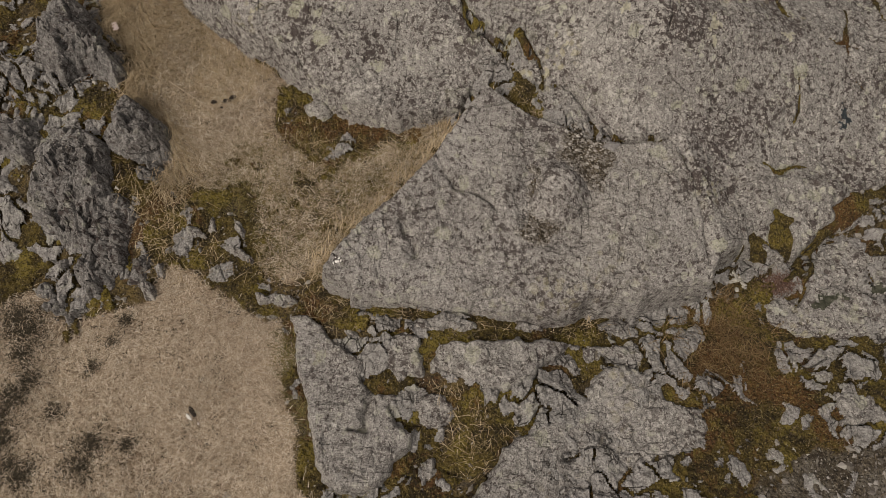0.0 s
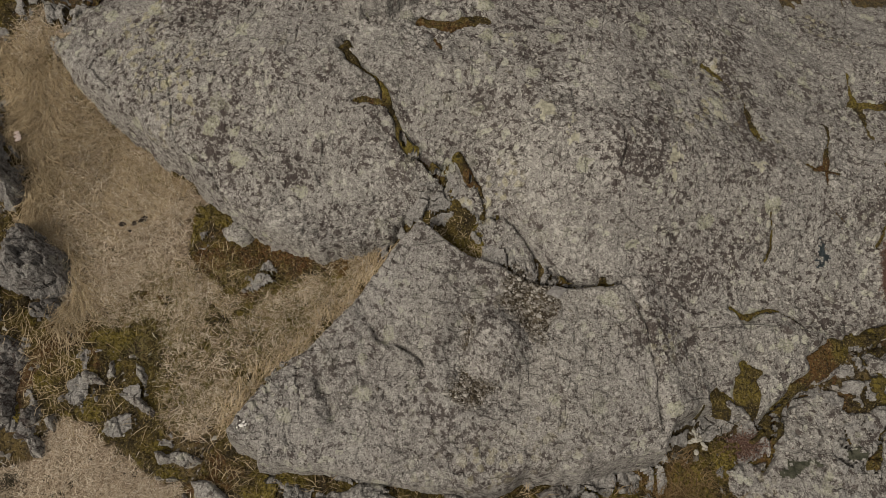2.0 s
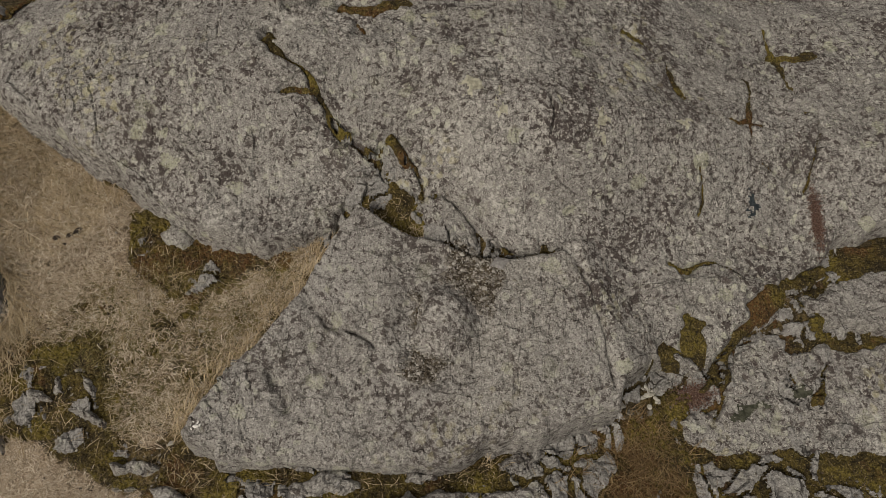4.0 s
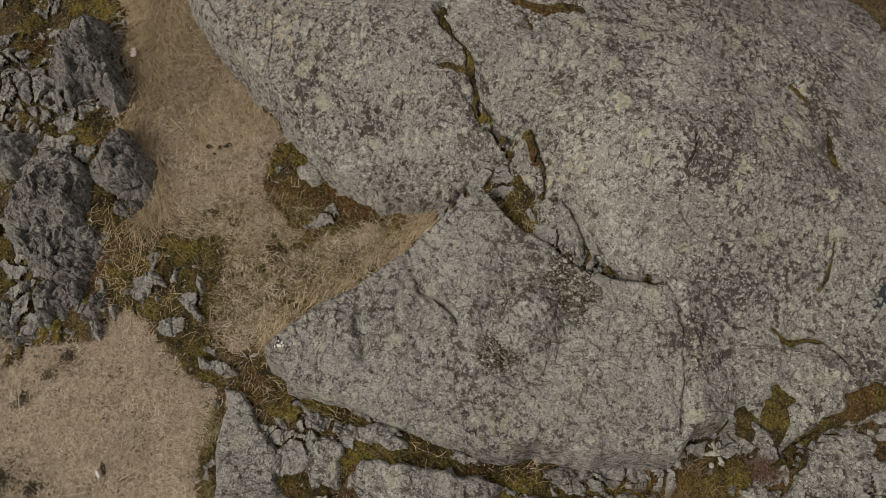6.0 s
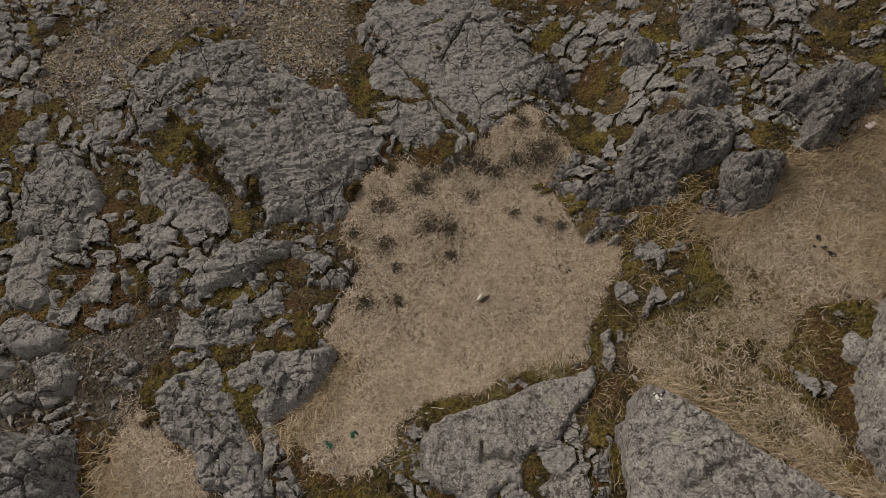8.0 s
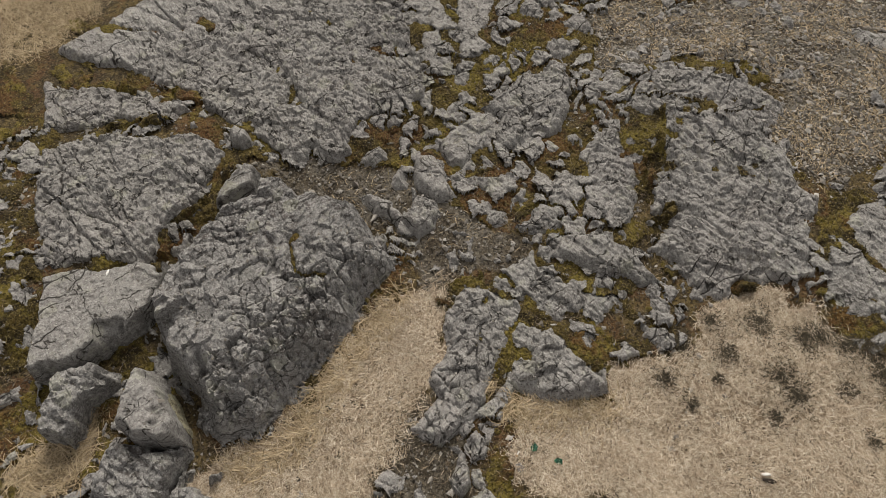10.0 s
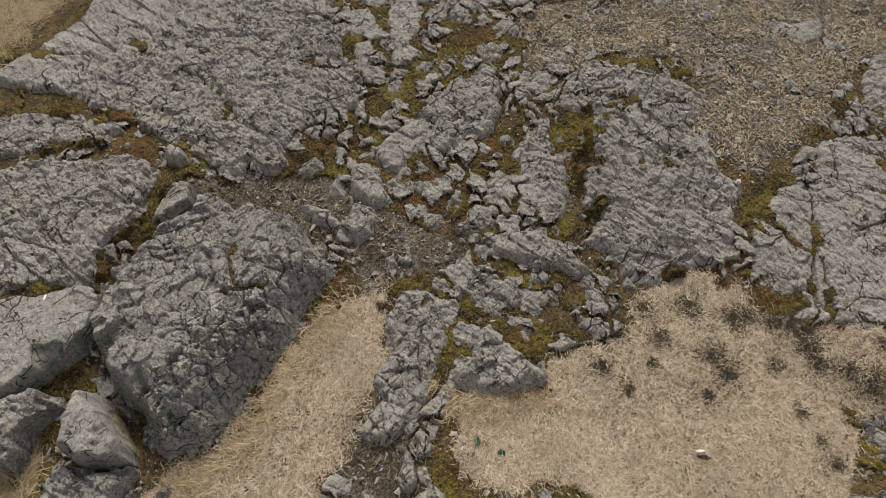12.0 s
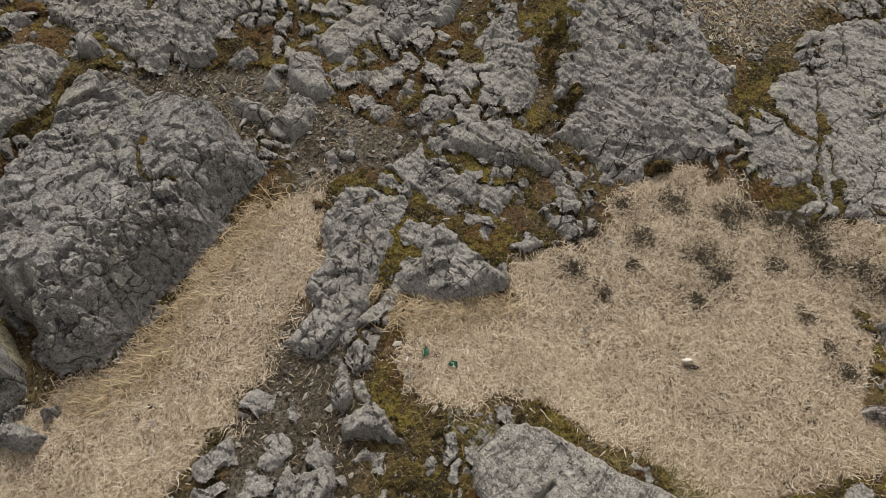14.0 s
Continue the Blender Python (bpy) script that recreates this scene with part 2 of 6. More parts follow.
MAT_HEATHER = blade_material("dead_heather", [(0.025, 0.021, 0.014), (0.06, 0.049, 0.031), (0.12, 0.098, 0.064)])
MAT_RUST = blade_material("rust_brown_grass", [(0.06, 0.036, 0.016), (0.14, 0.085, 0.035), (0.22, 0.15, 0.07), (0.30, 0.22, 0.12)])
MAT_TWIG = blade_material("dead_stems", [(0.035, 0.027, 0.02), (0.10, 0.075, 0.05), (0.30, 0.23, 0.15)])
MAT_SHOOT = blade_material("moss_shoots", [(0.026, 0.02, 0.008), (0.07, 0.053, 0.014), (0.115, 0.088, 0.022), (0.20, 0.16, 0.065)])
MAT_RED = blade_material("red_stonecrop", [(0.08, 0.043, 0.034), (0.13, 0.075, 0.058), (0.18, 0.125, 0.095)])


# ---- the lie of the land ----
def lattice(ix, iy, seed):
    h = (ix.astype(np.int64) * 374761393 + iy.astype(np.int64) * 668265263 + seed * 974634777) & 0x7FFFFFFF
    h = ((h ^ (h >> 13)) * 1274126177) & 0x7FFFFFFF
    return ((h ^ (h >> 16)) & 0xFFFFFF) / float(0xFFFFFF)


def soft(v):
    v = np.clip(v, 0, 1)
    return v * v * (3 - 2 * v)


def wave(x, y, seed):
    ix, iy = np.floor(x), np.floor(y)
    u, v = soft(x - ix), soft(y - iy)
    a, b = lattice(ix, iy, seed), lattice(ix + 1, iy, seed)
    c, d = lattice(ix, iy + 1, seed), lattice(ix + 1, iy + 1, seed)
    return (a + (b - a) * u) * (1 - v) + (c + (d - c) * u) * v - 0.5


def fbm(x, y, size, octaves, seed, gain=0.5):
    total, amp = 0, 1.0
    for k in range(octaves):
        total = total + amp * wave(x / size + 17 * k, y / size - 9 * k, seed + k)
        size, amp = size / 2.03, amp * gain
    return total


def facets(x, y, size, seed, named=False):
    """Cells of broken rock: a random lift and tilt for each, and the distance to the nearest joint."""
    u, v = x / size, y / size
    iu, iv = np.floor(u), np.floor(v)
    f1, f2 = np.full(u.shape, 9.0), np.full(u.shape, 9.0)
    lift, own = np.zeros(u.shape), np.zeros(u.shape, np.int64)
    for du in (-1, 0, 1):
        for dv in (-1, 0, 1):
            cu, cv = iu + du, iv + dv
            ox = u - cu - lattice(cu, cv, seed)
            oy = v - cv - lattice(cu, cv, seed + 1)
            dist = np.hypot(ox, oy)
            near = dist < f1
            tilt = (lattice(cu, cv, seed + 2) - 0.5) + ox * (lattice(cu, cv, seed + 3) - 0.5) * 2 + oy * (lattice(cu, cv, seed + 4) - 0.5) * 2
            f2 = np.where(near, f1, np.minimum(f2, dist))
            lift = np.where(near, tilt, lift)
            own = np.where(near, (cu + 500).astype(np.int64) * 1000 + (cv + 500).astype(np.int64), own)
            f1 = np.where(near, dist, f1)
    return (lift, (f2 - f1) * size, own) if named else (lift, (f2 - f1) * size)


def land(x, y):
    west = -0.16 + 0.36 * soft((y - 1.3) / 1.9) + 0.3 * soft((y - 3.4) / 1.2)
    east = -0.15 + 0.20 * soft((y - 1.6) / 1.2) + 0.62 * soft((y - 2.75) / 0.8) * (1 - 0.75 * soft((x - 1.4) / 1.0))
    k = soft((x + 0.3) / (1.2 - 0.7 * soft((y - 2.6) / 0.5)))
    far = soft((np.hypot(x, y) - 6) / 60)
    hump = 0.12 * soft((-x - 1.5) / 0.5) * soft((y - 1.9) / 0.5)
    fall = -0.10 * np.maximum(0, -y - 2.6) - 0.04 * np.maximum(0, -x - 3.5)
    saddle = 0.34 * np.exp(-((x - 0.75) / 0.7) ** 2 - ((y - 2.78) / 0.36) ** 2)
    rubble = 0.05 * soft((0.6 - y + 0.3 * x) / 0.6) * soft((-x - 0.4) / 0.6) * soft((0.3 - y - 0.7 * np.maximum(0, -x - 1.9) * -1) / 0.4)
    step = 0.16 * np.exp(-((x - 0.12) / 0.5) ** 2 - ((y - 1.52) / 0.33) ** 2)
    heel = 0.08 * np.exp(-((x - 1.62) / 0.14) ** 2 - ((y - 2.06) / 0.2) ** 2)
    west_up = 0.10 * soft((-x - 2.0) / 0.6) * soft((1.9 - y) / 0.5) * soft((y + 1.6) / 0.8)
    lift = 0.04 * soft((x + 0.95) / 0.25) * soft((1.75 - x) / 0.3) * soft((y - 0.35) / 0.3) * soft((1.78 - y) / 0.15)
    damp = -0.07 * np.exp(-((x + 0.7) / 0.4) ** 2 - ((y - 2.75) / 0.35) ** 2)
    south_up = 0.09 * soft((x + 0.5) / 0.4) * soft((-1.85 - y) / 0.25) * soft((y + 3.4) / 0.7)
    return (west * (1 - k) + east * k + hump + saddle + rubble + step + heel + west_up + south_up + damp + lift) * (1 - far) + np.maximum(fall, -1.2)


def ticks(lo, a, b, hi, fine, widest, growth=1.12):
    out = list(np.arange(a, b, fine))
    step, v = fine, a
    while v > lo:
        step = min(widest, step * growth)
        v -= step
        out.insert(0, v)
    step, v = fine, out[-1]
    while v < hi:
        step = min(widest, step * growth)
        v += step
        out.append(v)
    return np.array(out)


def sided(x, y, outline):
    """Distance to an outline, positive inside."""
    p = np.array(outline)
    best, inside = np.full(x.shape, 99.0), np.zeros(x.shape, bool)
    for (ax, ay), (bx, by) in zip(p, np.roll(p, -1, axis=0)):
        ex, ey = bx - ax, by - ay
        k = np.clip(((x - ax) * ex + (y - ay) * ey) / (ex * ex + ey * ey + 1e-9), 0, 1)
        best = np.minimum(best, np.hypot(x - ax - k * ex, y - ay - k * ey))
        if ey:
            inside ^= ((ay > y) != (by > y)) & (x < ax + (y - ay) * ex / ey)
    return np.where(inside, best, -best)


def along(x, y, line):
    best = np.full(x.shape, 99.0)
    for (ax, ay), (bx, by) in zip(line, line[1:]):
        ex, ey = bx - ax, by - ay
        k = np.clip(((x - ax) * ex + (y - ay) * ey) / (ex * ex + ey * ey + 1e-9), 0, 1)
        best = np.minimum(best, np.hypot(x - ax - k * ex, y - ay - k * ey))
    return best


XS = ticks(-8, -4.1, 2.95, 5, 0.0087, 0.06, 1.03)
YS = ticks(-8, -3.3, 4.2, 5.5, 0.0087, 0.06, 1.03)
GX, GY = np.meshgrid(XS, YS)
LAND = land(GX, GY) + 0.035 * fbm(GX, GY, 0.7, 4, 5) + 0.012 * fbm(GX, GY, 0.12, 3, 9)
WX, WY = GX + 0.05 * fbm(GX, GY, 0.25, 3, 21), GY + 0.05 * fbm(GX, GY, 0.25, 3, 31)
EDGE = 0.05 * fbm(GX, GY, 0.16, 4, 41, 0.65)

# broken-rock relief of three kinds: smooth slabs, bedded outcrop, knobbly boulder
_t = radians(104)
SX, SY = 0.6 * GX + 0.4 * WX, 0.6 * GY + 0.4 * WY
BX, BY = SX * math.cos(_t) + SY * math.sin(_t), -SX * math.sin(_t) + SY * math.cos(_t)
BY = BY + 0.05 * fbm(GX, GY, 0.5, 2, 65)
l1, j1 = facets(WX, WY, 0.42, 100)
l2, j2 = facets(WX * 1.15, WY, 0.085, 110)
l3, j3 = facets(BX * 0.35, BY, 0.15, 120)
l4, j4 = facets(BX * 0.30, BY, 0.062, 130)
l5, j5 = facets(WX, WY, 0.05, 140)
l7, j7 = facets(BX * 0.36, BY, 0.030, 150)
l8, j8 = facets(WX, WY * 1.2, 0.11, 155)
SOUTH = soft((0.5 - GY + 0.3 * GX) / 0.5) * soft((-GX - 0.5) / 0.4)
rare = soft((fbm(GX, GY, 0.8, 2, 61) + 0.1) / 0.3)
fine_relief = 0.012 * fbm(GX, GY, 0.055, 3, 51, 0.75)
pitted = 0.010 * fbm(GX, GY, 0.03, 2, 55, 0.8) - 0.010 * soft((fbm(GX, GY, 0.045, 2, 57) - 0.13) / 0.1)
# ledges: the beds rise gently and break off towards the north-east
dip = (GX * 0.97 + GY * 0.25) + 0.10 * fbm(GX, GY, 0.5, 3, 63, 0.5) + 0.05 * l3


def bench(v):
    v = np.mod(v, 1.0)
    return np.minimum(v, (1 - v) * 6.0)


ledge, ledge2 = bench(dip / 0.09), bench((dip + 0.03 * l4) / 0.04)
patchy = soft((fbm(GX, GY, 0.35, 3, 67) + 0.16) / 0.3)
FINE = np.clip(0.013 / np.maximum(np.gradient(XS)[None, :], np.gradient(YS)[:, None]), 0, 1) ** 0.6
hollows = 0.014 * soft((fbm(GX, GY, 0.11, 3, 69, 0.6) - 0.12) / 0.16)
RELIEF = {
    "slab": 0.05 * fbm(GX, GY, 0.9, 3, 71) + 0.014 * l1 - 0.012 * rare * np.exp(-(j1 / 0.009) ** 2) + 0.008 * l2 * (0.2 + patchy) - 0.010 * np.exp(-(j2 / 0.005) ** 2) * patchy * rare + 0.5 * fine_relief + 0.4 * pitted - 0.7 * hollows,
    "bedded": 0.03 * fbm(GX, GY, 0.9, 2, 73) + 0.016 * l3 - 0.022 * np.exp(-(j3 / 0.006) ** 2) * rare + FINE * (0.011 * l4 * (0.3 + patchy) + 0.007 * (ledge - 0.5) * patchy + 0.004 * (ledge2 - 0.5) * (1.2 - patchy) + 0.006 * l7 + 0.010 * l8 + 0.009 * l5 - 0.010 * np.exp(-(j4 / 0.005) ** 2) * patchy - 1.2 * hollows + 0.45 * fine_relief + 0.6 * pitted),
    "knobbly": 0.04 * fbm(GX, GY, 0.6, 2, 75) + 0.045 * l8 - 0.024 * np.exp(-(j8 / 0.009) ** 2) * (0.2 + rare) + 0.024 * l5 - 0.008 * np.exp(-(j5 / 0.006) ** 2) - hollows + 0.4 * fine_relief + 0.5 * pitted,
}
RELIEF["plate"] = RELIEF["slab"] - 0.014 * l1 + 0.012 * rare * np.exp(-(j1 / 0.009) ** 2)
face = soft((GY + 1.30 - 0.12 * GX) / 0.2)
RELIEF["boulder"] = (RELIEF["slab"] + 0.018 * l8 + 0.010 * l2 - 0.012 * np.exp(-(j8 / 0.006) ** 2) * rare) * (1 - face) + (1.0 * RELIEF["knobbly"] + 0.02 * l2) * face

# joints that run through the bedrock: line, half width, depth, whether moss has filled it
JOINTS = []


def joint(half, depth, filled, line):
    JOINTS.append((line, half, depth, filled))


joint(0.05, 0.07, True, [(0.22, 4.08), (0.38, 4.04), (0.58, 4.09)])
joint(0.008, 0.04, False, [(1.31, 3.34), (1.33, 3.24), (1.3, 3.14)])
joint(0.016, 0.045, False, [(-0.18, 2.13), (-0.11, 2.04), (-0.08, 1.93)])
joint(0.014, 0.035, False, [(0.03, 2.5), (0.11, 2.35), (0.34, 2.24)])
joint(0.008, 0.035, False, [(-0.02, -1.52), (0.05, -1.33), (-0.01, -1.23), (-0.14, -1.14)])
joint(0.018, 0.06, False, [(-1.71, -2.39), (-1.52, -2.49), (-1.43, -2.64)])
joint(0.018, 0.06, False, [(-0.79, -3.14), (-0.88, -2.84), (-0.81, -2.46)])
joint(0.07, 0.3, False, [(0.83, -1.36), (0.78, -1.16), (0.77, -0.94), (0.81, -0.78)])
joint(0.021, 0.09, True, [(-0.19, 3.82), (-0.09, 3.71), (0.01, 3.61), (0.09, 3.47), (0.19, 3.35), (0.31, 3.27), (0.40, 3.21)])
joint(0.011, 0.05, True, [(-0.12, 3.51), (0.01, 3.50), (0.10, 3.48)])
joint(0.008, 0.035, False, [(0.39, 3.22), (0.41, 3.13), (0.38, 3.05), (0.34, 2.99)])
joint(0.009, 0.05, True, [(0.48, 3.30), (0.54, 3.23), (0.60, 3.16), (0.63, 3.05), (0.62, 2.99)])
joint(0.008, 0.04, False, [(0.63, 3.01), (0.53, 2.97), (0.53, 2.90)])
joint(0.008, 0.03, False, [(0.75, 3.03), (0.83, 2.93), (0.88, 2.86), (0.95, 2.74), (1.06, 2.69), (1.17, 2.66), (1.30, 2.66), (1.39, 2.69), (1.46, 2.60), (1.49, 2.47), (1.53, 2.35), (1.55, 2.26), (1.55, 2.14), (1.59, 2.00)])
joint(0.018, 0.05, True, [(1.04, 2.7), (1.17, 2.66), (1.32, 2.67)])
joint(0.009, 0.05, True, [(1.89, 3.97), (2.01, 3.89), (2.09, 3.78), (2.12, 3.61), (2.15, 3.51)])
joint(0.009, 0.05, True, [(2.14, 3.61), (2.19, 3.48), (2.31, 3.41), (2.49, 3.38), (2.61, 3.39), (2.68, 3.39)])
joint(0.009, 0.04, True, [(2.66, 3.78), (2.63, 3.56), (2.55, 3.31), (2.55, 3.20), (2.70, 3.15)])
joint(0.012, 0.06, True, [(2.92, 4.24), (2.92, 4.02), (2.95, 3.88), (2.95, 3.73)])
joint(0.013, 0.05, True, [(2.92, 4.02), (3.05, 4.00), (3.20, 4.04)])
joint(0.012, 0.04, True, [(2.97, 3.58), (2.97, 3.51), (3.04, 3.51)])
joint(0.009, 0.04, True, [(3.04, 3.45), (2.94, 3.16), (2.88, 3.05)])
joint(0.012, 0.05, True, [(1.98, 2.63), (2.05, 2.60), (2.18, 2.64), (2.27, 2.65), (2.38, 2.58), (2.43, 2.55)])
joint(0.026, 0.06, True, [(2.06, 2.37), (2.11, 2.29), (2.11, 2.13)])
joint(0.03, 0.05, True, [(1.89, 2.16), (1.98, 2.12)])
joint(0.03, 0.08, True, [(2.08, 2.01), (2.21, 2.11), (2.32, 2.21), (2.44, 2.33), (2.55, 2.43), (2.73, 2.51), (2.81, 2.55), (2.92, 2.62)])
joint(0.03, 0.07, True, [(2.73, 2.51), (2.77, 2.43), (2.82, 2.25)])
joint(0.01, 0.04, True, [(2.18, 3.10), (2.18, 2.96), (2.16, 2.89)])
joint(0.01, 0.05, False, [(2.63, 2.13), (2.64, 2.05), (2.57, 1.96), (2.66, 1.89)])
joint(0.012, 0.05, True, [(2.84, 2.11), (2.78, 2.01), (2.72, 1.89)])
joint(0.014, 0.05, True, [(2.21, 2.08), (2.19, 1.93), (2.16, 1.87)])
joint(0.01, 0.05, False, [(-0.34, 1.32), (-0.31, 1.20), (-0.34, 1.10), (-0.32, 1.03), (-0.40, 1.03)])
joint(0.014, 0.05, False, [(0.97, 0.86), (0.89, 0.95), (0.77, 0.93), (0.71, 0.90)])
joint(0.028, 0.07, True, [(-2.57, -0.81), (-2.40, -0.65), (-2.18, -0.52), (-1.99, -0.39), (-2.01, -0.30), (-2.15, -0.27)])
joint(0.035, 0.06, True, [(0.31, -3.84), (0.20, -3.74), (0.01, -3.61), (-0.13, -3.32), (-0.21, -3.07), (-0.25, -2.99)])
joint(0.03, 0.06, True, [(0.23, -3.05), (0.11, -2.97), (0.00, -2.88), (-0.12, -2.80)])
joint(0.03, 0.07, True, [(-0.17, -2.27), (-0.04, -2.18), (0.10, -2.10), (0.28, -2.07)])
joint(0.022, 0.06, True, [(0.39, -2.02), (0.50, -1.91), (0.54, -1.80)])
joint(0.008, 0.05, False, [(-3.58, 0.32), (-3.21, 0.55), (-2.95, 0.73), (-2.84, 0.81), (-2.61, 0.92), (-2.44, 1.01)])
joint(0.008, 0.04, False, [(-2.86, 0.80), (-3.12, 0.97), (-3.38, 1.09), (-3.59, 1.19)])
joint(0.007, 0.04, False, [(-3.58, 0.49), (-3.39, 0.66), (-3.36, 0.69), (-3.21, 0.56)])
joint(0.012, 0.045, True, [(-2.81, 0.43), (-2.76, 0.58), (-2.75, 0.75), (-2.73, 0.86)])
joint(0.009, 0.04, False, [(-2.75, 0.92), (-2.56, 1.07), (-2.45, 1.17)])
joint(0.022, 0.08, False, [(-0.26, -2.87), (-0.28, -2.73), (-0.32, -2.57), (-0.41, -2.52)])
joint(0.008, 0.035, True, [(-0.16, -1.13), (-0.04, -1.23), (-0.07, -1.31), (-0.10, -1.43), (-0.17, -1.45)])
joint(0.007, 0.03, False, [(0.31, -1.86), (0.11, -1.85), (-0.11, -1.77), (-0.24, -1.73)])
joint(0.025, 0.07, True, [(-2.02, 0.31), (-2.1, 0.42), (-2.2, 0.44)])
joint(0.009, 0.03, True, [(-2.6, -1.05), (-2.75, -0.8), (-2.95, -0.55), (-3.2, -0.4)])
joint(0.03, 0.03, True, [(-0.18, -4.14), (-0.27, -4.01), (-0.43, -3.88)])
joint(0.02, 0.03, True, [(-0.73, -3.68), (-0.73, -3.56)])
CARVE, FILLED = np.zeros(GX.shape), np.zeros(GX.shape)
for line, half, depth, filled in JOINTS:
    gap = along(WX, WY, line) / half * (1.1 + 2.2 * fbm(GX, GY, 0.16, 3, 81)).clip(0.35, 3)
    CARVE = np.maximum(CARVE, depth * np.exp(-(gap * 0.8) ** 2))
    if filled:
        FILLED = np.maximum(FILLED, np.exp(-(gap * 0.85) ** 4))

HIGH = LAND.copy()
ROCKY = np.zeros(GX.shape, bool)


def sheet(name, keep, z, material, x=None, y=None):
    """A mesh of the grid's cells whose four corners are kept."""
    x, y = (GX, GY) if x is None else (x, y)
    full = keep[:-1, :-1] & keep[1:, :-1] & keep[:-1, 1:] & keep[1:, 1:]
    used = np.zeros(keep.shape, bool)
    for a in (slice(None, -1), slice(1, None)):
        for b in (slice(None, -1), slice(1, None)):
            used[a, b] |= full
    index = np.cumsum(used.ravel()).reshape(keep.shape) - 1
    co = np.stack([x[used], y[used], z[used]], -1).astype(np.float32)
    quads = np.stack([index[:-1, :-1][full], index[:-1, 1:][full], index[1:, 1:][full], index[1:, :-1][full]], -1)
    return mesh_from(name, co, quads, material), used


def mesh_from(name, co, faces, material, smooth=True):
    me = bpy.data.meshes.new(name)
    n, k = faces.shape
    me.vertices.add(len(co))
    me.vertices.foreach_set("co", co.astype(np.float32).ravel())
    me.loops.add(n * k)
    me.loops.foreach_set("vertex_index", faces.astype(np.int32).ravel())
    me.polygons.add(n)
    me.polygons.foreach_set("loop_start", np.arange(0, n * k, k, dtype=np.int32))
    me.polygons.foreach_set("use_smooth", np.full(n, smooth))
    me.materials.append(material)
    me.update(calc_edges=True)
    return new(name, me)


def rock(name, label, outline, top, style, material, edge=0.06, relief=1.0, category="rock", group="", ragged=1.0, curve=3.0, hackly=0.0, grow=0.0):
    """A body of rock with this outline and top, broken and rounded at its rim, standing in the ground."""
    p = np.array(outline)
    (x0, y0), (x1, y1) = p.min(0) - 0.12, p.max(0) + 0.12
    a, b = np.searchsorted(YS, [y0, y1])
    c, d = np.searchsorted(XS, [x0, x1])
    s = (slice(a, b), slice(c, d))
    x, y = GX[s], GY[s]
    inner = sided(x, y, outline) + EDGE[s] * ragged + grow
    z = top(x, y) + relief * RELIEF[style][s] - CARVE[s]
    foot = LAND[s] - 0.03
    rim = edge(x, y) if callable(edge) else max(edge, 0.034)
    rise = np.clip(inner / rim, 0, 1)
    z = foot + np.maximum(z - foot, 0.02) * (1 - (1 - rise) ** curve) + 2.0 * np.minimum(inner, 0)
    z = z + hackly * RELIEF[style][s] * (1 - rise) ** curve * soft(inner / 0.1)
    keep = inner > -0.03
    HIGH[s] = np.where(keep, np.maximum(HIGH[s], z), HIGH[s])
    ROCKY[s] |= (inner > 0) & (z > LAND[s] + 0.004)
    ob, _ = sheet(name, keep, z, material, x, y)
    ob.data.polygons.foreach_set("use_smooth", np.zeros(len(ob.data.polygons), bool))
    return tagged(ob, label, category, group)


def dome(x, y):
    k = soft((1.1 - x) / 0.6)
    z = 0.37 + 0.52 * soft((y - 2.6 - 0.26 * k) / (0.75 + 0.2 * k)) - (0.15 + 0.15 * soft((y - 2.7) / 0.5)) * np.clip(x - 1.3, 0, 1.5)
    z = z + 0.5 * np.minimum(0, y - 2.55) * soft((x - 0.6) / 0.4) - 0.25 * np.maximum(0, -x - 0.55)
    # it leans against the flank of the triangular slab
    past = x - 1.48 - 0.345 * (2.63 - y)
    flank = triangle(x, y) + 0.012 - 0.06 * soft((-0.06 - past) / 0.05) - 0.5 * np.maximum(0, past)
    z = np.where((y < 2.72) & (x > 1.2), np.maximum(z, flank), z)
    return z - 0.25 * np.maximum(0, y - 4.3)


def level(h, sx=0.0, sy=0.0, cx=0.0, cy=0.0):
    return lambda x, y: h + sx * (x - cx) + sy * (y - cy)


def proud(h, sx=0.0, sy=0.0, cx=0.0, cy=0.0):
    return lambda x, y: land(x, y) + h + sx * (x - cx) + sy * (y - cy)


def triangle(x, y):
    boss = np.hypot(x - 0.71, (y - 2.33) * 0.8)
    z = 0.2 + 0.31 * (y - 1.87) - 0.02 * (x + 0.54)
    return z + 0.05 * np.exp(-(boss / 0.13) ** 4) - 0.045 * np.exp(-((boss - 0.2) / 0.07) ** 2)


# ---- bedrock ----
rock("bedrock_slab", "tilted triangular grey rock slab with lichen, sharp straight edge", [(0.28, 2.96), (0.09, 2.73), (-0.02, 2.55), (-0.19, 2.35), (-0.41, 2.17), (-0.55, 2.01), (-0.65, 1.87), (-0.59, 1.82), (-0.46, 1.8), (-0.45, 1.73), (-0.24, 1.72), (-0.04, 1.71), (0.18, 1.67), (0.41, 1.65), (0.64, 1.64), (0.78, 1.67), (0.9, 1.74), (1.16, 1.76), (1.43, 1.82), (1.58, 1.88), (1.68, 2.05), (1.62, 2.22), (1.58, 2.4), (1.48, 2.63), (1.37, 2.69), (1.06, 2.66), (0.86, 2.68), (0.7, 2.74), (0.54, 2.79), (0.4, 2.88)],
     triangle, "plate", MAT_SLAB, 0.05, 0.9, ragged=0.45, grow=0.012)
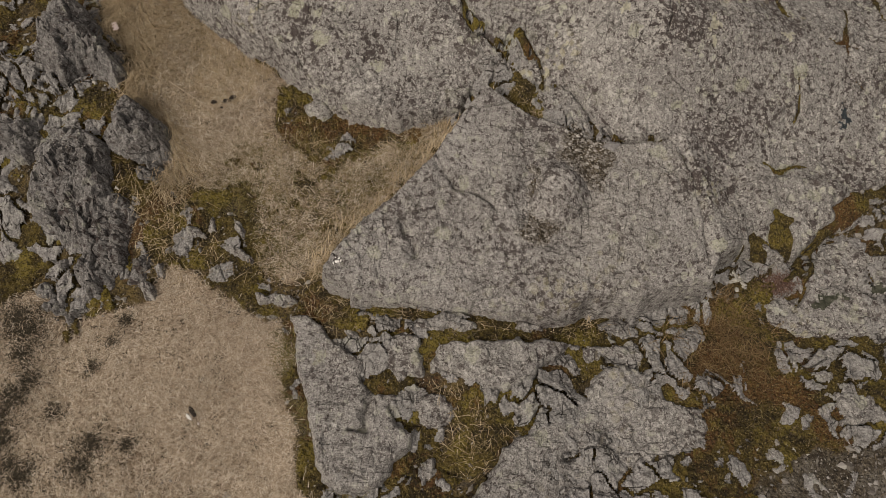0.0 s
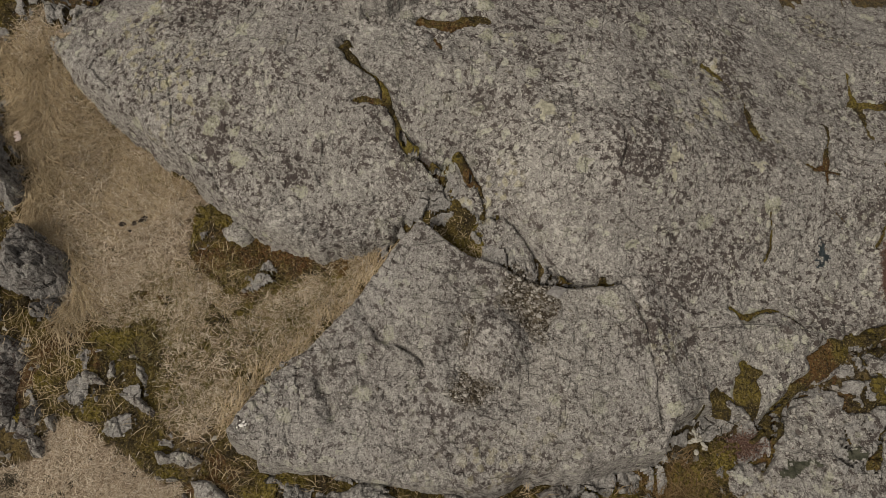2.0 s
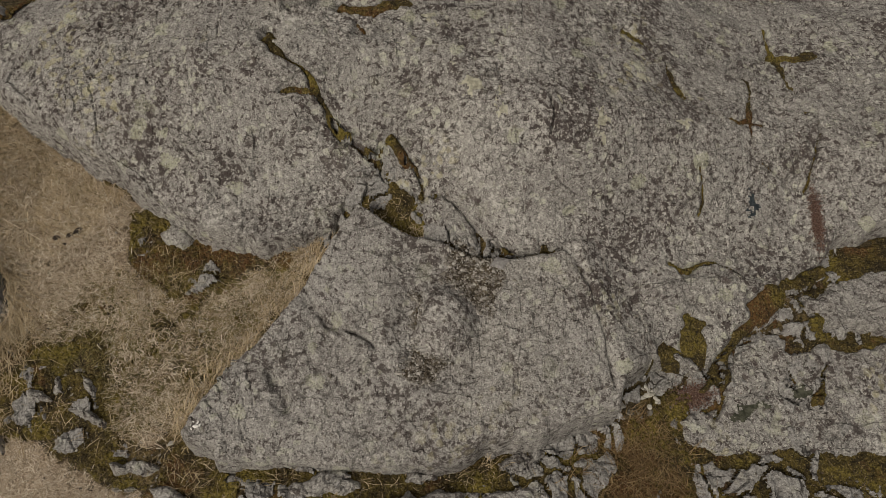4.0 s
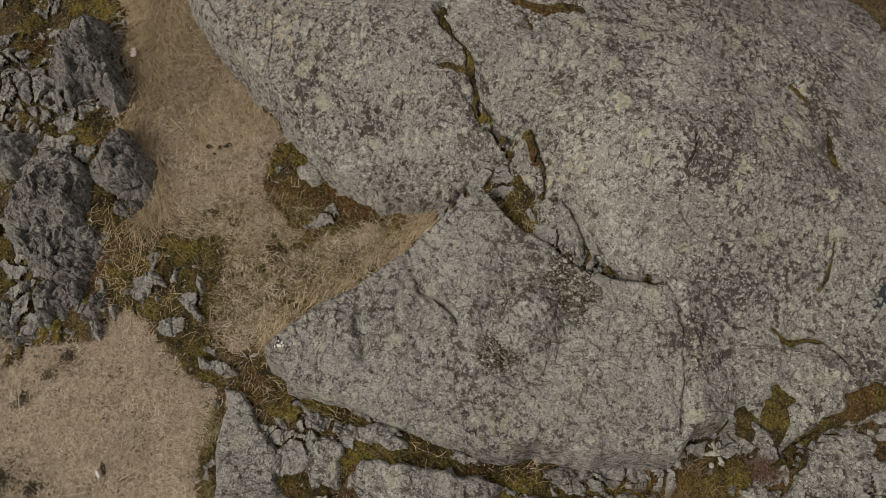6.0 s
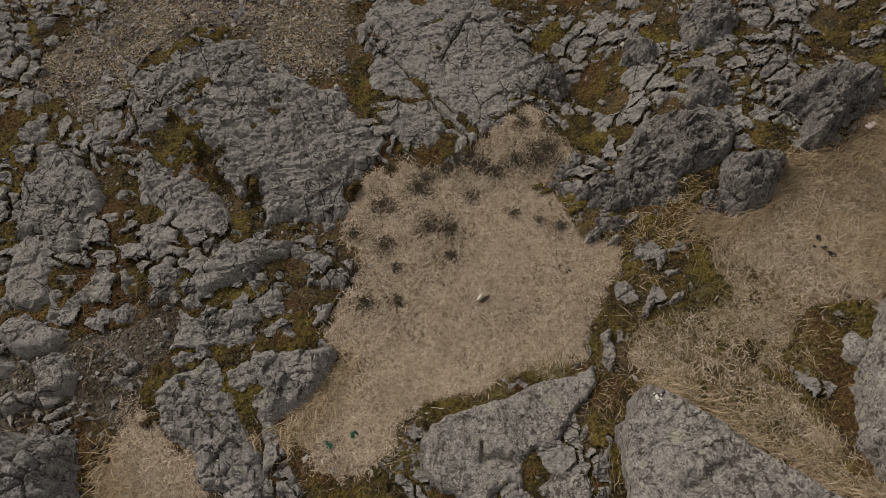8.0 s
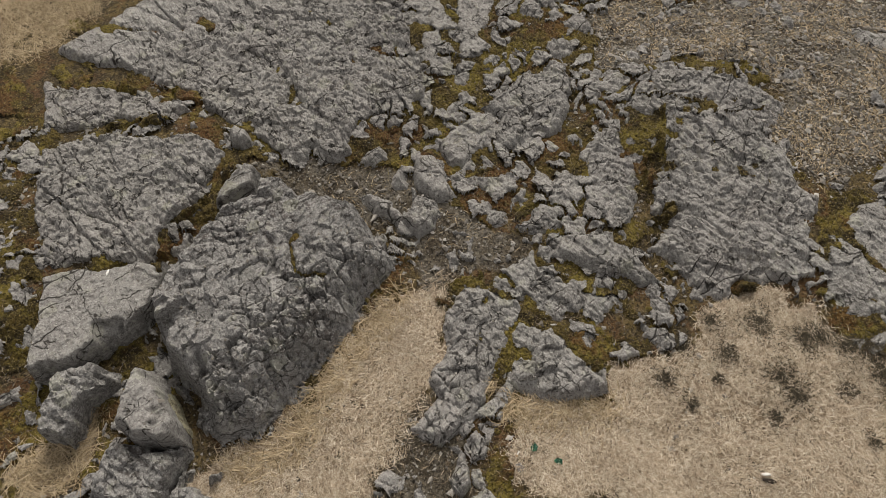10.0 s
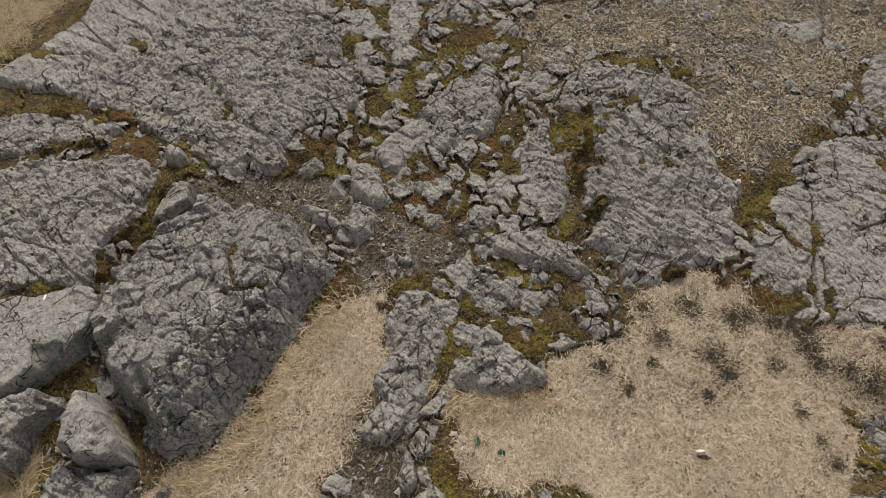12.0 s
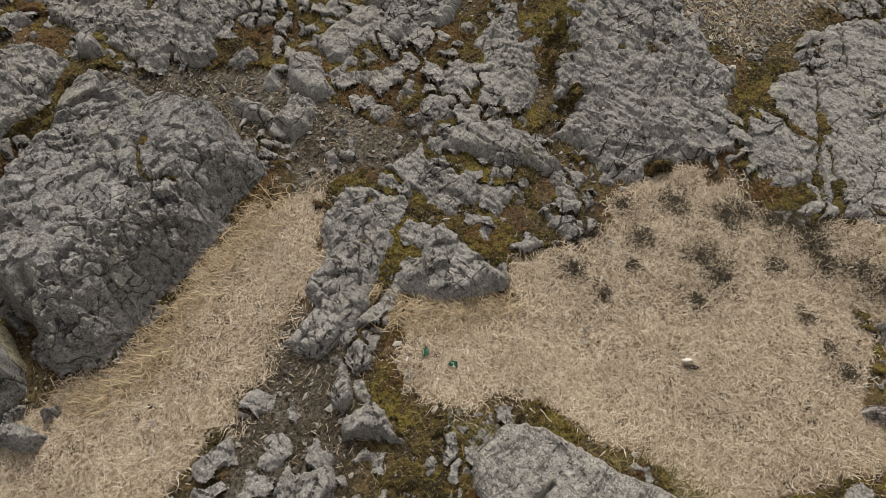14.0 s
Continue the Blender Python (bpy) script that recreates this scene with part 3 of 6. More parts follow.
dome_rock = rock("bedrock_dome", "broad lichen-spotted grey bedrock dome with mossy joints", [(x, y + (0.9 if y > 4.3 and x > 1.0 else 0)) for x, y in [(-0.6, 2.96), (-0.39, 2.89), (-0.25, 2.83), (-0.05, 2.87), (0.11, 2.93), (0.22, 3.07), (0.29, 3.11), (0.45, 3.12), (0.63, 3.05), (0.74, 3.05), (0.88, 2.9), (0.97, 2.77), (1.08, 2.7), (1.36, 2.71), (1.40, 2.62), (1.46, 2.35), (1.48, 2.08), (1.62, 2.02), (1.72, 2.08), (1.89, 2.17), (2.09, 2.09), (2.26, 2.21), (2.4, 2.3), (2.61, 2.4), (2.73, 2.55), (2.92, 2.67), (3.05, 2.81), (3.41, 2.86), (4.3, 3), (4.9, 4.18), (4.95, 4.6), (4.3, 4.6), (3.52, 4.6), (2.63, 4.6), (1.42, 4.42), (0.16, 4.69), (-2.01, 5.15), (-2.56, 4.72), (-1.87, 3.9), (-1.61, 3.68), (-1.29, 3.47), (-1.09, 3.33), (-0.92, 3.19), (-0.74, 3.05)]], dome, "slab", MAT_LICHEN, 0.05, 1.0, ragged=0.6, grow=0.03)
rock("bedrock_slab", "grey rock hump beside a mossy hollow", [(-0.35, 4.48), (-0.26, 4.09), (-0.13, 3.94), (0.04, 3.99), (0.21, 4.13), (0.33, 4.33), (0.33, 4.53)], level(1.0), "slab", MAT_LICHEN, 0.1)

rock("rock_slab", "thin grey rock flake beside the slab's tip", [(0.57, 3.01), (0.75, 3.03), (0.87, 2.90), (0.95, 2.76), (0.9, 2.69), (0.81, 2.74), (0.73, 2.81), (0.64, 2.87)], proud(0.035), "slab", MAT_LICHEN, 0.06, 0.8, ragged=0.9)

# ---- broken slabs south of the triangular slab ----
rock("rock_slab", "smooth grey rock slab with a darker weathered patch", [(-0.82, 1.67), (-0.71, 1.68), (-0.62, 1.61), (-0.53, 1.52), (-0.43, 1.46), (-0.35, 1.40), (-0.35, 1.32), (-0.29, 1.24), (-0.18, 1.21), (-0.21, 1.15), (-0.17, 1.06), (-0.06, 1.03), (-0.09, 0.94), (-0.16, 0.87), (-0.17, 0.80), (-0.24, 0.74), (-0.32, 0.71), (-0.43, 0.71), (-0.52, 0.76), (-0.59, 0.87), (-0.63, 1.01), (-0.69, 1.19), (-0.76, 1.38), (-0.78, 1.52)], proud(0.065), "slab", MAT_SLAB, 0.04, 0.7, ragged=0.6)


def broken(outline, h):
    rock("rock_slab", "cracked pale grey rock slab set in moss", outline, proud(h - 0.035), "slab", MAT_SLAB, 0.05, 0.9, ragged=1.1, curve=1.9, group="broken slabs below the triangular slab")


broken([(-0.49, 1.71), (-0.40, 1.71), (-0.20, 1.66), (-0.20, 1.61), (-0.27, 1.60), (-0.36, 1.62), (-0.46, 1.65)], 0.06)
broken([(-0.55, 1.61), (-0.46, 1.62), (-0.37, 1.55), (-0.35, 1.50), (-0.40, 1.48), (-0.48, 1.53)], 0.06)
broken([(-0.38, 1.50), (-0.31, 1.54), (-0.18, 1.56), (-0.05, 1.51), (-0.02, 1.40), (-0.04, 1.31), (-0.13, 1.34), (-0.17, 1.30), (-0.25, 1.35), (-0.33, 1.43)], 0.08)
broken([(-0.13, 1.60), (-0.02, 1.66), (0.11, 1.68), (0.26, 1.65), (0.28, 1.56), (0.18, 1.52), (0.02, 1.52), (-0.07, 1.55)], 0.07)
broken([(0.42, 1.63), (0.49, 1.70), (0.63, 1.68), (0.66, 1.62), (0.55, 1.56), (0.44, 1.57)], 0.07)
broken([(-0.01, 1.39), (0.01, 1.51), (0.27, 1.53), (0.43, 1.55), (0.62, 1.57), (0.85, 1.59), (0.84, 1.53), (0.74, 1.48), (0.64, 1.41), (0.56, 1.33), (0.42, 1.24), (0.27, 1.24), (0.12, 1.30), (0.00, 1.33)], 0.09)
broken([(0.24, 0.73), (0.33, 0.87), (0.45, 1.01), (0.60, 1.10), (0.73, 1.18), (0.84, 1.25), (0.92, 1.41), (1.06, 1.45), (1.21, 1.41), (1.31, 1.30), (1.40, 1.25), (1.50, 1.21), (1.51, 1.08), (1.43, 0.96), (1.18, 0.91), (1.00, 0.86), (0.88, 0.80), (0.77, 0.61), (0.71, 0.45), (0.27, 0.44), (0.19, 0.62)], 0.09)
broken([(1.47, 1.39), (1.57, 1.43), (1.67, 1.41), (1.62, 1.28), (1.48, 1.26)], 0.06)
broken([(1.70, 1.42), (1.79, 1.40), (1.86, 1.32), (1.92, 1.23), (1.80, 1.13), (1.63, 1.06), (1.61, 1.16), (1.74, 1.29)], 0.06)
broken([(0.43, 1.17), (0.53, 1.24), (0.61, 1.21), (0.59, 1.10), (0.50, 1.07), (0.43, 1.11)], 0.08)
broken([(-0.08, 1.18), (-0.00, 1.25), (0.10, 1.22), (0.13, 1.13), (0.06, 1.04), (-0.03, 1.07)], 0.07)
broken([(-0.06, 0.82), (-0.01, 0.92), (0.05, 0.95), (0.07, 0.83), (0.03, 0.79), (-0.04, 0.77)], 0.07)
broken([(1.98, 1.60), (2.12, 1.57), (2.12, 1.50), (2.02, 1.45), (1.95, 1.49)], 0.08)
broken([(0.98, 0.80), (1.15, 0.87), (1.29, 0.86), (1.43, 0.82), (1.59, 0.85), (1.69, 0.77), (1.64, 0.53), (0.88, 0.51)], 0.06)
broken([(0.85, 1.44), (0.81, 1.57), (0.94, 1.61), (1.10, 1.58), (1.22, 1.50), (1.18, 1.43), (1.04, 1.47), (0.93, 1.43)], 0.07)
broken([(1.66, 1.01), (1.76, 1.06), (1.93, 1.02), (1.94, 0.90), (1.81, 0.86), (1.70, 0.90)], 0.05)
broken([(0.89, 1.71), (1.09, 1.79), (1.33, 1.8), (1.21, 1.68), (1.01, 1.59), (0.92, 1.61)], 0.055)
mass = rock("bedrock_slab", "cracked grey bedrock slab with pale lichen crust", [(2.15, 2.03), (2.24, 2.12), (2.37, 2.21), (2.52, 2.30), (2.60, 2.25), (2.68, 2.19), (2.81, 2.23), (2.99, 2.21), (3.37, 2.22), (3.16, 1.62), (2.76, 1.61), (2.59, 1.63), (2.31, 1.65), (2.11, 1.67), (1.95, 1.74), (1.96, 1.86), (2.07, 1.89), (2.18, 1.93), (2.16, 1.99)], level(-0.05, 0, 0.12, 0, 1.9), "slab", MAT_LICHEN, 0.04, 0.9)
rock("rock_slab", "rounded grey block ringed by moss-filled joints", [(2.77, 2.52), (2.92, 2.58), (3.45, 2.66), (3.31, 2.25), (2.83, 2.26), (2.78, 2.37)], level(0.08), "slab", MAT_SLAB, 0.05, 0.7)
rock("rock_slab", "rough grey rock at a mossy hollow", [(2.25, 1.36), (2.5, 1.34), (2.55, 1.16), (2.28, 1.12), (2.14, 1.15), (2.23, 1.2)], proud(0.06), "slab", MAT_SLAB, 0.04)

# ---- stones in the grass ----
def poking(outline, h):
    rock("rock", "small rough grey rock poking through yellow moss", outline, proud(h), "knobbly", MAT_SLAB, 0.036, 0.6, ragged=0.6, group="rocks poking through the moss")


def sunken(outline, h):
    rock("rock", "smooth dark grey rock half sunk in mossy grass", outline, proud(h), "slab", MAT_SLAB, 0.06, 0.4, ragged=0.5, group="half-sunk rocks in the grass")


poking([(-1.50, 2.17), (-1.48, 2.21), (-1.40, 2.20), (-1.35, 2.13), (-1.42, 2.11), (-1.47, 2.09)], 0.07)
poking([(-1.37, 2.16), (-1.33, 2.29), (-1.29, 2.20), (-1.28, 2.15), (-1.34, 2.15)], 0.07)
poking([(-1.27, 2.28), (-1.22, 2.31), (-1.14, 2.23), (-1.10, 2.16), (-1.14, 2.11), (-1.21, 2.18)], 0.07)
poking([(-1.31, 2.09), (-1.21, 2.10), (-1.12, 2.06), (-1.04, 2.01), (-1.05, 1.93), (-1.10, 1.96), (-1.15, 2.00), (-1.22, 2.04)], 0.07)
poking([(-1.50, 2.03), (-1.45, 2.06), (-1.40, 1.99), (-1.40, 1.93), (-1.46, 1.96)], 0.06)
poking([(-1.42, 2.07), (-1.37, 2.08), (-1.36, 2.02), (-1.39, 2.01)], 0.05)
poking([(-1.67, 1.95), (-1.58, 1.98), (-1.53, 1.91), (-1.57, 1.85), (-1.63, 1.88)], 0.08)
poking([(-1.71, 1.84), (-1.65, 1.88), (-1.60, 1.82), (-1.60, 1.75), (-1.66, 1.75)], 0.08)
poking([(-1.05, 1.81), (-0.91, 1.84), (-0.78, 1.77), (-0.83, 1.72), (-1.01, 1.73)], 0.05)
poking([(-1.04, 1.71), (-0.86, 1.7), (-0.87, 1.65), (-1, 1.65)], 0.05)
sunken([(-0.89, 3.02), (-0.80, 3.08), (-0.70, 3.07), (-0.65, 2.97), (-0.73, 2.91), (-0.82, 2.95)], 0.08)
sunken([(-0.61, 2.96), (-0.54, 3.02), (-0.44, 2.98), (-0.40, 2.93), (-0.49, 2.89), (-0.58, 2.89)], 0.07)
sunken([(-0.74, 2.68), (-0.69, 2.73), (-0.65, 2.68), (-0.70, 2.63)], 0.05)
sunken([(-0.87, 2.70), (-0.78, 2.73), (-0.75, 2.69), (-0.83, 2.66)], 0.04)

# ---- western outcrop ----
def outcrop(outline, h):
    rock("rock_outcrop", "rugged cracked grey outcrop rock with moss in its joints", outline, proud(0.85 * h), "knobbly", MAT_OUTCROP, 0.05 + 0.35 * h, 1.0, curve=2.2, hackly=0.35, group="rugged outcrop rocks")


outcrop([(-2.7, 2.52), (-2.71, 2.68), (-2.56, 2.79), (-2.37, 2.76), (-2.39, 2.45), (-2.52, 2.45)], 0.12)
outcrop([(-2.37, 2.14), (-2.41, 2.39), (-2.32, 2.71), (-2.13, 2.72), (-1.95, 2.61), (-1.85, 2.4), (-1.89, 2.12), (-1.98, 1.96), (-2.13, 2.01)], 0.14)
outcrop([(-1.98, 1.7), (-2.08, 1.89), (-2.07, 2.03), (-1.97, 2.34), (-1.84, 2.37), (-1.72, 2.24), (-1.8, 2.05), (-1.79, 1.93), (-1.85, 1.82)], 0.12)
outcrop([(-1.78, 1.85), (-1.77, 1.99), (-1.66, 2.03), (-1.6, 1.93), (-1.64, 1.82)], 0.06)
outcrop([(-1.86, 2.47), (-1.99, 2.61), (-1.98, 2.77), (-1.89, 2.91), (-1.77, 2.91), (-1.65, 2.78), (-1.63, 2.62), (-1.7, 2.54)], 0.2)
outcrop([(-1.74, 2.38), (-1.87, 2.5), (-1.72, 2.57), (-1.63, 2.52), (-1.64, 2.4)], 0.1)
outcrop([(-2.29, 2.98), (-2.56, 3.19), (-2.6, 3.5), (-2.5, 3.69), (-2.3, 3.63), (-2.18, 3.39), (-2.02, 3.26), (-1.92, 3.08), (-1.98, 3), (-2.19, 3.1)], 0.24)
outcrop([(-3.18, 2.56), (-3.37, 2.75), (-3.22, 2.94), (-3, 2.93), (-2.9, 2.82), (-2.87, 2.6), (-2.96, 2.51)], 0.14)
outcrop([(-2.93, 2.14), (-3.22, 2.3), (-2.93, 2.42), (-2.81, 2.35)], 0.12)
outcrop([(-2.97, 1.58), (-3.18, 1.7), (-3.03, 1.86), (-2.82, 1.85), (-2.73, 1.74), (-2.81, 1.6)], 0.12)
outcrop([(-2.17, 1.64), (-2.28, 1.72), (-2.11, 1.74), (-1.96, 1.66)], 0.06)
outcrop([(-2.06, 1.61), (-2.26, 1.65), (-2.37, 1.8), (-2.24, 1.87), (-1.99, 1.67)], 0.06)
outcrop([(-1.93, 1.7), (-2.04, 1.77), (-2.1, 1.94), (-1.87, 1.77)], 0.05)

# ---- southern and south-western bedrock ----
def boulder_rim(x, y):
    """The boulder slopes to the grass and breaks off sheer on its other sides."""
    return 0.05 + 0.22 * soft((y + 1.42 - 0.1 * x) / 0.25) * soft((0.74 - x) / 0.12)


rock("boulder", "large knobbly dark grey boulder of bedrock above dry grass", [(-0.29, -1.99), (-0.35, -1.89), (-0.36, -1.73), (-0.43, -1.70), (-0.48, -1.61), (-0.56, -1.47), (-0.61, -1.36), (-0.59, -1.26), (-0.59, -1.16), (-0.62, -1.12), (-0.56, -1.05), (-0.43, -0.99), (-0.23, -0.95), (-0.09, -0.88), (0.09, -0.80), (0.26, -0.76), (0.40, -0.74), (0.55, -0.68), (0.73, -0.76), (0.80, -0.78), (0.83, -0.88), (0.83, -0.98), (0.80, -1.06), (0.82, -1.18), (0.81, -1.27), (0.77, -1.36), (0.74, -1.51), (0.66, -1.63), (0.55, -1.72), (0.45, -1.78), (0.33, -1.87), (0.19, -1.89), (0.04, -1.92), (-0.13, -1.89), (-0.21, -1.96)],
     lambda x, y: 0.145 - 0.10 * np.maximum(0, -y - 1.5) - 0.06 * np.maximum(0, -x), "boulder", MAT_BOULDER, boulder_rim, 1.0, category="boulder", ragged=0.8, curve=1.8, hackly=0.5)
rock("bedrock_slab", "smooth flat grey rock face beside the boulder", [(1.07, -2.16), (0.90, -2.10), (0.76, -1.99), (0.57, -1.89), (0.47, -1.85), (0.56, -1.74), (0.68, -1.61), (0.81, -1.55), (0.97, -1.58), (1.09, -1.58), (1.20, -1.60), (1.37, -1.68)], level(0.06), "slab", MAT_ROUGH, 0.04, 0.6, ragged=0.6)
rock("rock", "wedge of cracked grey rock below the boulder", [(0.74, -1.47), (0.86, -1.38), (0.96, -1.30), (1.06, -1.20), (1.14, -1.12), (1.10, -1.03), (1.01, -0.91), (0.90, -0.85), (0.87, -0.97), (0.86, -1.11), (0.83, -1.24), (0.78, -1.34)], level(0.13, 0, -0.04, 0, -1.1), "slab", MAT_ROUGH, 0.035, 0.8, ragged=0.5)
rock("rock", "dark cracked rock block at the grass edge", [(1.17, -1.11), (1.04, -0.94), (0.91, -0.87), (0.89, -0.80), (0.99, -0.78), (1.12, -0.71), (1.18, -0.67), (1.43, -0.91), (1.30, -1.03)], level(0.04), "bedded", MAT_BOULDER, 0.05, ragged=0.7)
rock("rock", "small dark rock block in a cleft", [(0.91, -0.86), (0.85, -0.86), (0.83, -0.73), (0.84, -0.66), (0.94, -0.60), (1.01, -0.55), (1.13, -0.67), (0.99, -0.79)], level(-0.02), "bedded", MAT_BOULDER, 0.05, ragged=0.7)
rock("rock", "dark angular rock beside a grassy cleft", [(1.27, -1.60), (1.17, -1.57), (1.07, -1.56), (0.98, -1.45), (1.05, -1.38), (1.19, -1.35), (1.29, -1.25), (1.36, -1.24), (1.44, -1.36)], level(0.04), "bedded", MAT_BOULDER, 0.04, ragged=0.7)
rock("rock", "pale yellow lichen-crusted rock face in a dark cleft", [(0.86, -1.26), (0.9, -1.12), (0.9, -0.98), (0.88, -0.9), (0.86, -0.94), (0.84, -1.08), (0.83, -1.2)], level(0.02, 0, -0.25, 0, -1.1), "slab", MAT_CRUSTED, 0.035, 0.3, ragged=0.3)
rock("rock", "small angular grey rock behind the boulder", [(-0.02, -2.11), (-0.08, -2.14), (-0.23, -2.18), (-0.28, -2.10), (-0.20, -2.00), (-0.10, -2.00), (-0.02, -2.01), (0.09, -2.02)], level(0.03), "slab", MAT_ROUGH, 0.04, 0.8, ragged=0.6)
rock("rock", "small rounded grey rock in a dark joint", [(-0.28, -2.51), (-0.36, -2.52), (-0.41, -2.42), (-0.38, -2.34), (-0.31, -2.34), (-0.25, -2.41)], level(-0.01), "slab", MAT_ROUGH, 0.05, 0.5, ragged=0.5)
rock("bedrock_slab", "weathered cracked grey bedrock shelf", [(0.70, -3.23), (0.45, -3.12), (0.28, -3.00), (0.14, -2.81), (-0.07, -2.68), (-0.16, -2.49), (-0.19, -2.36), (-0.12, -2.27), (0.03, -2.17), (0.27, -2.10), (0.44, -2.04), (0.53, -1.94), (0.76, -2.07), (0.90, -2.18), (1.10, -2.27)], proud(0.05), "bedded", MAT_ROUGH, 0.05, curve=2.4)
rock("bedrock_slab", "narrow grey bedrock shelf between mossy seams", [(0.43, -3.92), (0.22, -3.67), (0.03, -3.55), (-0.13, -3.23), (-0.23, -2.96), (-0.21, -2.85), (-0.11, -2.85), (0.11, -3.01), (0.21, -3.12), (0.42, -3.25), (0.66, -3.40)], proud(0.05), "bedded", MAT_ROUGH, 0.05, curve=2.4)
rock("bedrock_slab", "broad bedded grey bedrock shelf with rough relief", [(0.13, -3.89), (-0.02, -3.68), (-0.18, -3.33), (-0.26, -3.00), (-0.28, -2.79), (-0.32, -2.61), (-0.42, -2.45), (-0.47, -2.40), (-0.49, -2.23), (-0.57, -2.09), (-0.66, -2.06), (-0.68, -1.96), (-0.76, -1.88), (-0.84, -1.87), (-0.95, -2.01), (-1.13, -2.05), (-1.26, -2.04), (-1.41, -1.97), (-1.50, -1.93), (-1.62, -2.04), (-1.71, -2.26), (-1.82, -2.48), (-1.93, -2.72), (-2.10, -2.91), (-2.35, -3.25), (-2.61, -3.73), (-1.55, -4.70), (-0.93, -4.54), (-0.57, -4.31), (-0.30, -4.26), (-0.02, -4.23), (0.27, -4.16)], lambda x, y: land(x, y) + 0.06, "bedded", MAT_ROUGH, 0.06, 1.0, ragged=1.1, curve=2.2)
rock("bedrock_slab", "rough bedded grey bedrock with mossy joints", [(-2.42, -1.05), (-2.54, -1.07), (-2.72, -1.11), (-2.90, -1.18), (-3.07, -1.00), (-3.28, -0.69), (-3.39, -0.52), (-3.37, -0.37), (-3.22, -0.31), (-3.10, -0.29), (-3.01, -0.16), (-2.98, -0.03), (-2.92, 0.09), (-2.90, 0.26), (-2.76, 0.35), (-2.59, 0.38), (-2.54, 0.48), (-2.40, 0.51), (-2.22, 0.47), (-2.09, 0.43), (-1.94, 0.32), (-1.83, 0.20), (-1.86, 0.07), (-1.88, -0.02), (-1.85, -0.11), (-1.81, -0.19), (-1.92, -0.23), (-2.07, -0.24), (-1.98, -0.28), (-2.00, -0.34), (-2.15, -0.49), (-2.36, -0.62), (-2.49, -0.76), (-2.46, -0.90)], proud(0.045), "bedded", MAT_ROUGH, 0.09, 1.0, ragged=1.1, curve=1.9, grow=0.01)
rock("bedrock_slab", "smooth grey bedrock slab split by straight cracks", [(-3.02, 0.36), (-3.26, 0.47), (-3.64, 0.35), (-3.79, 0.42), (-4.09, 0.78), (-4.32, 1.16), (-2.97, 1.77), (-2.63, 1.48), (-2.49, 1.31), (-2.41, 1.14), (-2.40, 1.00), (-2.31, 0.86), (-2.29, 0.72), (-2.39, 0.61), (-2.47, 0.51), (-2.67, 0.47), (-2.84, 0.44)], proud(0.035), "bedded", MAT_ROUGH, 0.12, 0.7, ragged=1.2, curve=1.5)
rock("bedrock_slab", "thinly bedded grey rock at a gravel flat", [(-3.96, 0.45), (-4.26, 0.37), (-4.63, 0.23), (-4.99, 0.30), (-5.42, 0.61), (-4.53, 1.02), (-4.18, 0.72), (-3.98, 0.53)], proud(0.05), "bedded", MAT_ROUGH, 0.05, 1.2, ragged=1.1, curve=2.2)


def weathered(outline, h, style="bedded"):
    rock("rock_slab", "weathered grey rock slab ringed by moss and soil", outline, proud(h - 0.02), style, MAT_ROUGH, 0.07, 0.9, ragged=0.7, curve=1.8, grow=0.015, group="weathered slabs in moss and soil")


weathered([(-1.12, -1.59), (-1.25, -1.54), (-1.22, -1.42), (-1.15, -1.23), (-1.08, -1.20), (-1.01, -1.25), (-1.00, -1.38), (-1.04, -1.49)], 0.09, "slab")
weathered([(-1.34, -1.61), (-1.48, -1.65), (-1.65, -1.65), (-1.79, -1.59), (-1.75, -1.48), (-1.62, -1.42), (-1.50, -1.38), (-1.38, -1.33), (-1.31, -1.32), (-1.26, -1.41), (-1.27, -1.50)], 0.08, "slab")
weathered([(-2.54, -2.83), (-2.69, -2.65), (-2.53, -2.43), (-2.36, -2.24), (-2.22, -2.19), (-2.23, -2.06), (-2.06, -2.01), (-1.96, -2.05), (-1.92, -2.14), (-2.08, -2.32), (-2.21, -2.50)], 0.06, "slab")
weathered([(-1.87, -2.49), (-2.04, -2.46), (-1.99, -2.34), (-1.87, -2.19), (-1.76, -2.15), (-1.69, -2.22), (-1.77, -2.38)], 0.06, "slab")
weathered([(-2.10, -2.83), (-2.27, -2.74), (-2.17, -2.51), (-2.06, -2.48), (-1.90, -2.54), (-1.97, -2.68)], 0.06, "slab")
weathered([(-1.82, -2.09), (-1.93, -2.02), (-1.90, -1.94), (-1.80, -1.87), (-1.73, -1.94)], 0.06, "slab")
weathered([(-1.45, -1.77), (-1.62, -1.85), (-1.75, -1.82), (-1.72, -1.74), (-1.55, -1.70), (-1.41, -1.66)], 0.06, "slab")
weathered([(-1.73, -1.66), (-1.93, -1.68), (-2.22, -1.72), (-2.28, -1.63), (-2.43, -1.63), (-2.41, -1.48), (-2.32, -1.36), (-2.17, -1.26), (-2.05, -1.20), (-1.93, -1.17), (-1.91, -1.26), (-1.81, -1.24), (-1.71, -1.20), (-1.67, -1.27), (-1.60, -1.31), (-1.68, -1.43), (-1.79, -1.52)], 0.08)
weathered([(-2.52, -1.83), (-2.67, -1.81), (-2.70, -1.70), (-2.58, -1.61), (-2.46, -1.67), (-2.45, -1.74)], 0.06)
weathered([(-2.76, -1.92), (-2.94, -1.95), (-2.97, -1.82), (-2.91, -1.70), (-2.83, -1.72), (-2.76, -1.80)], 0.06, "slab")
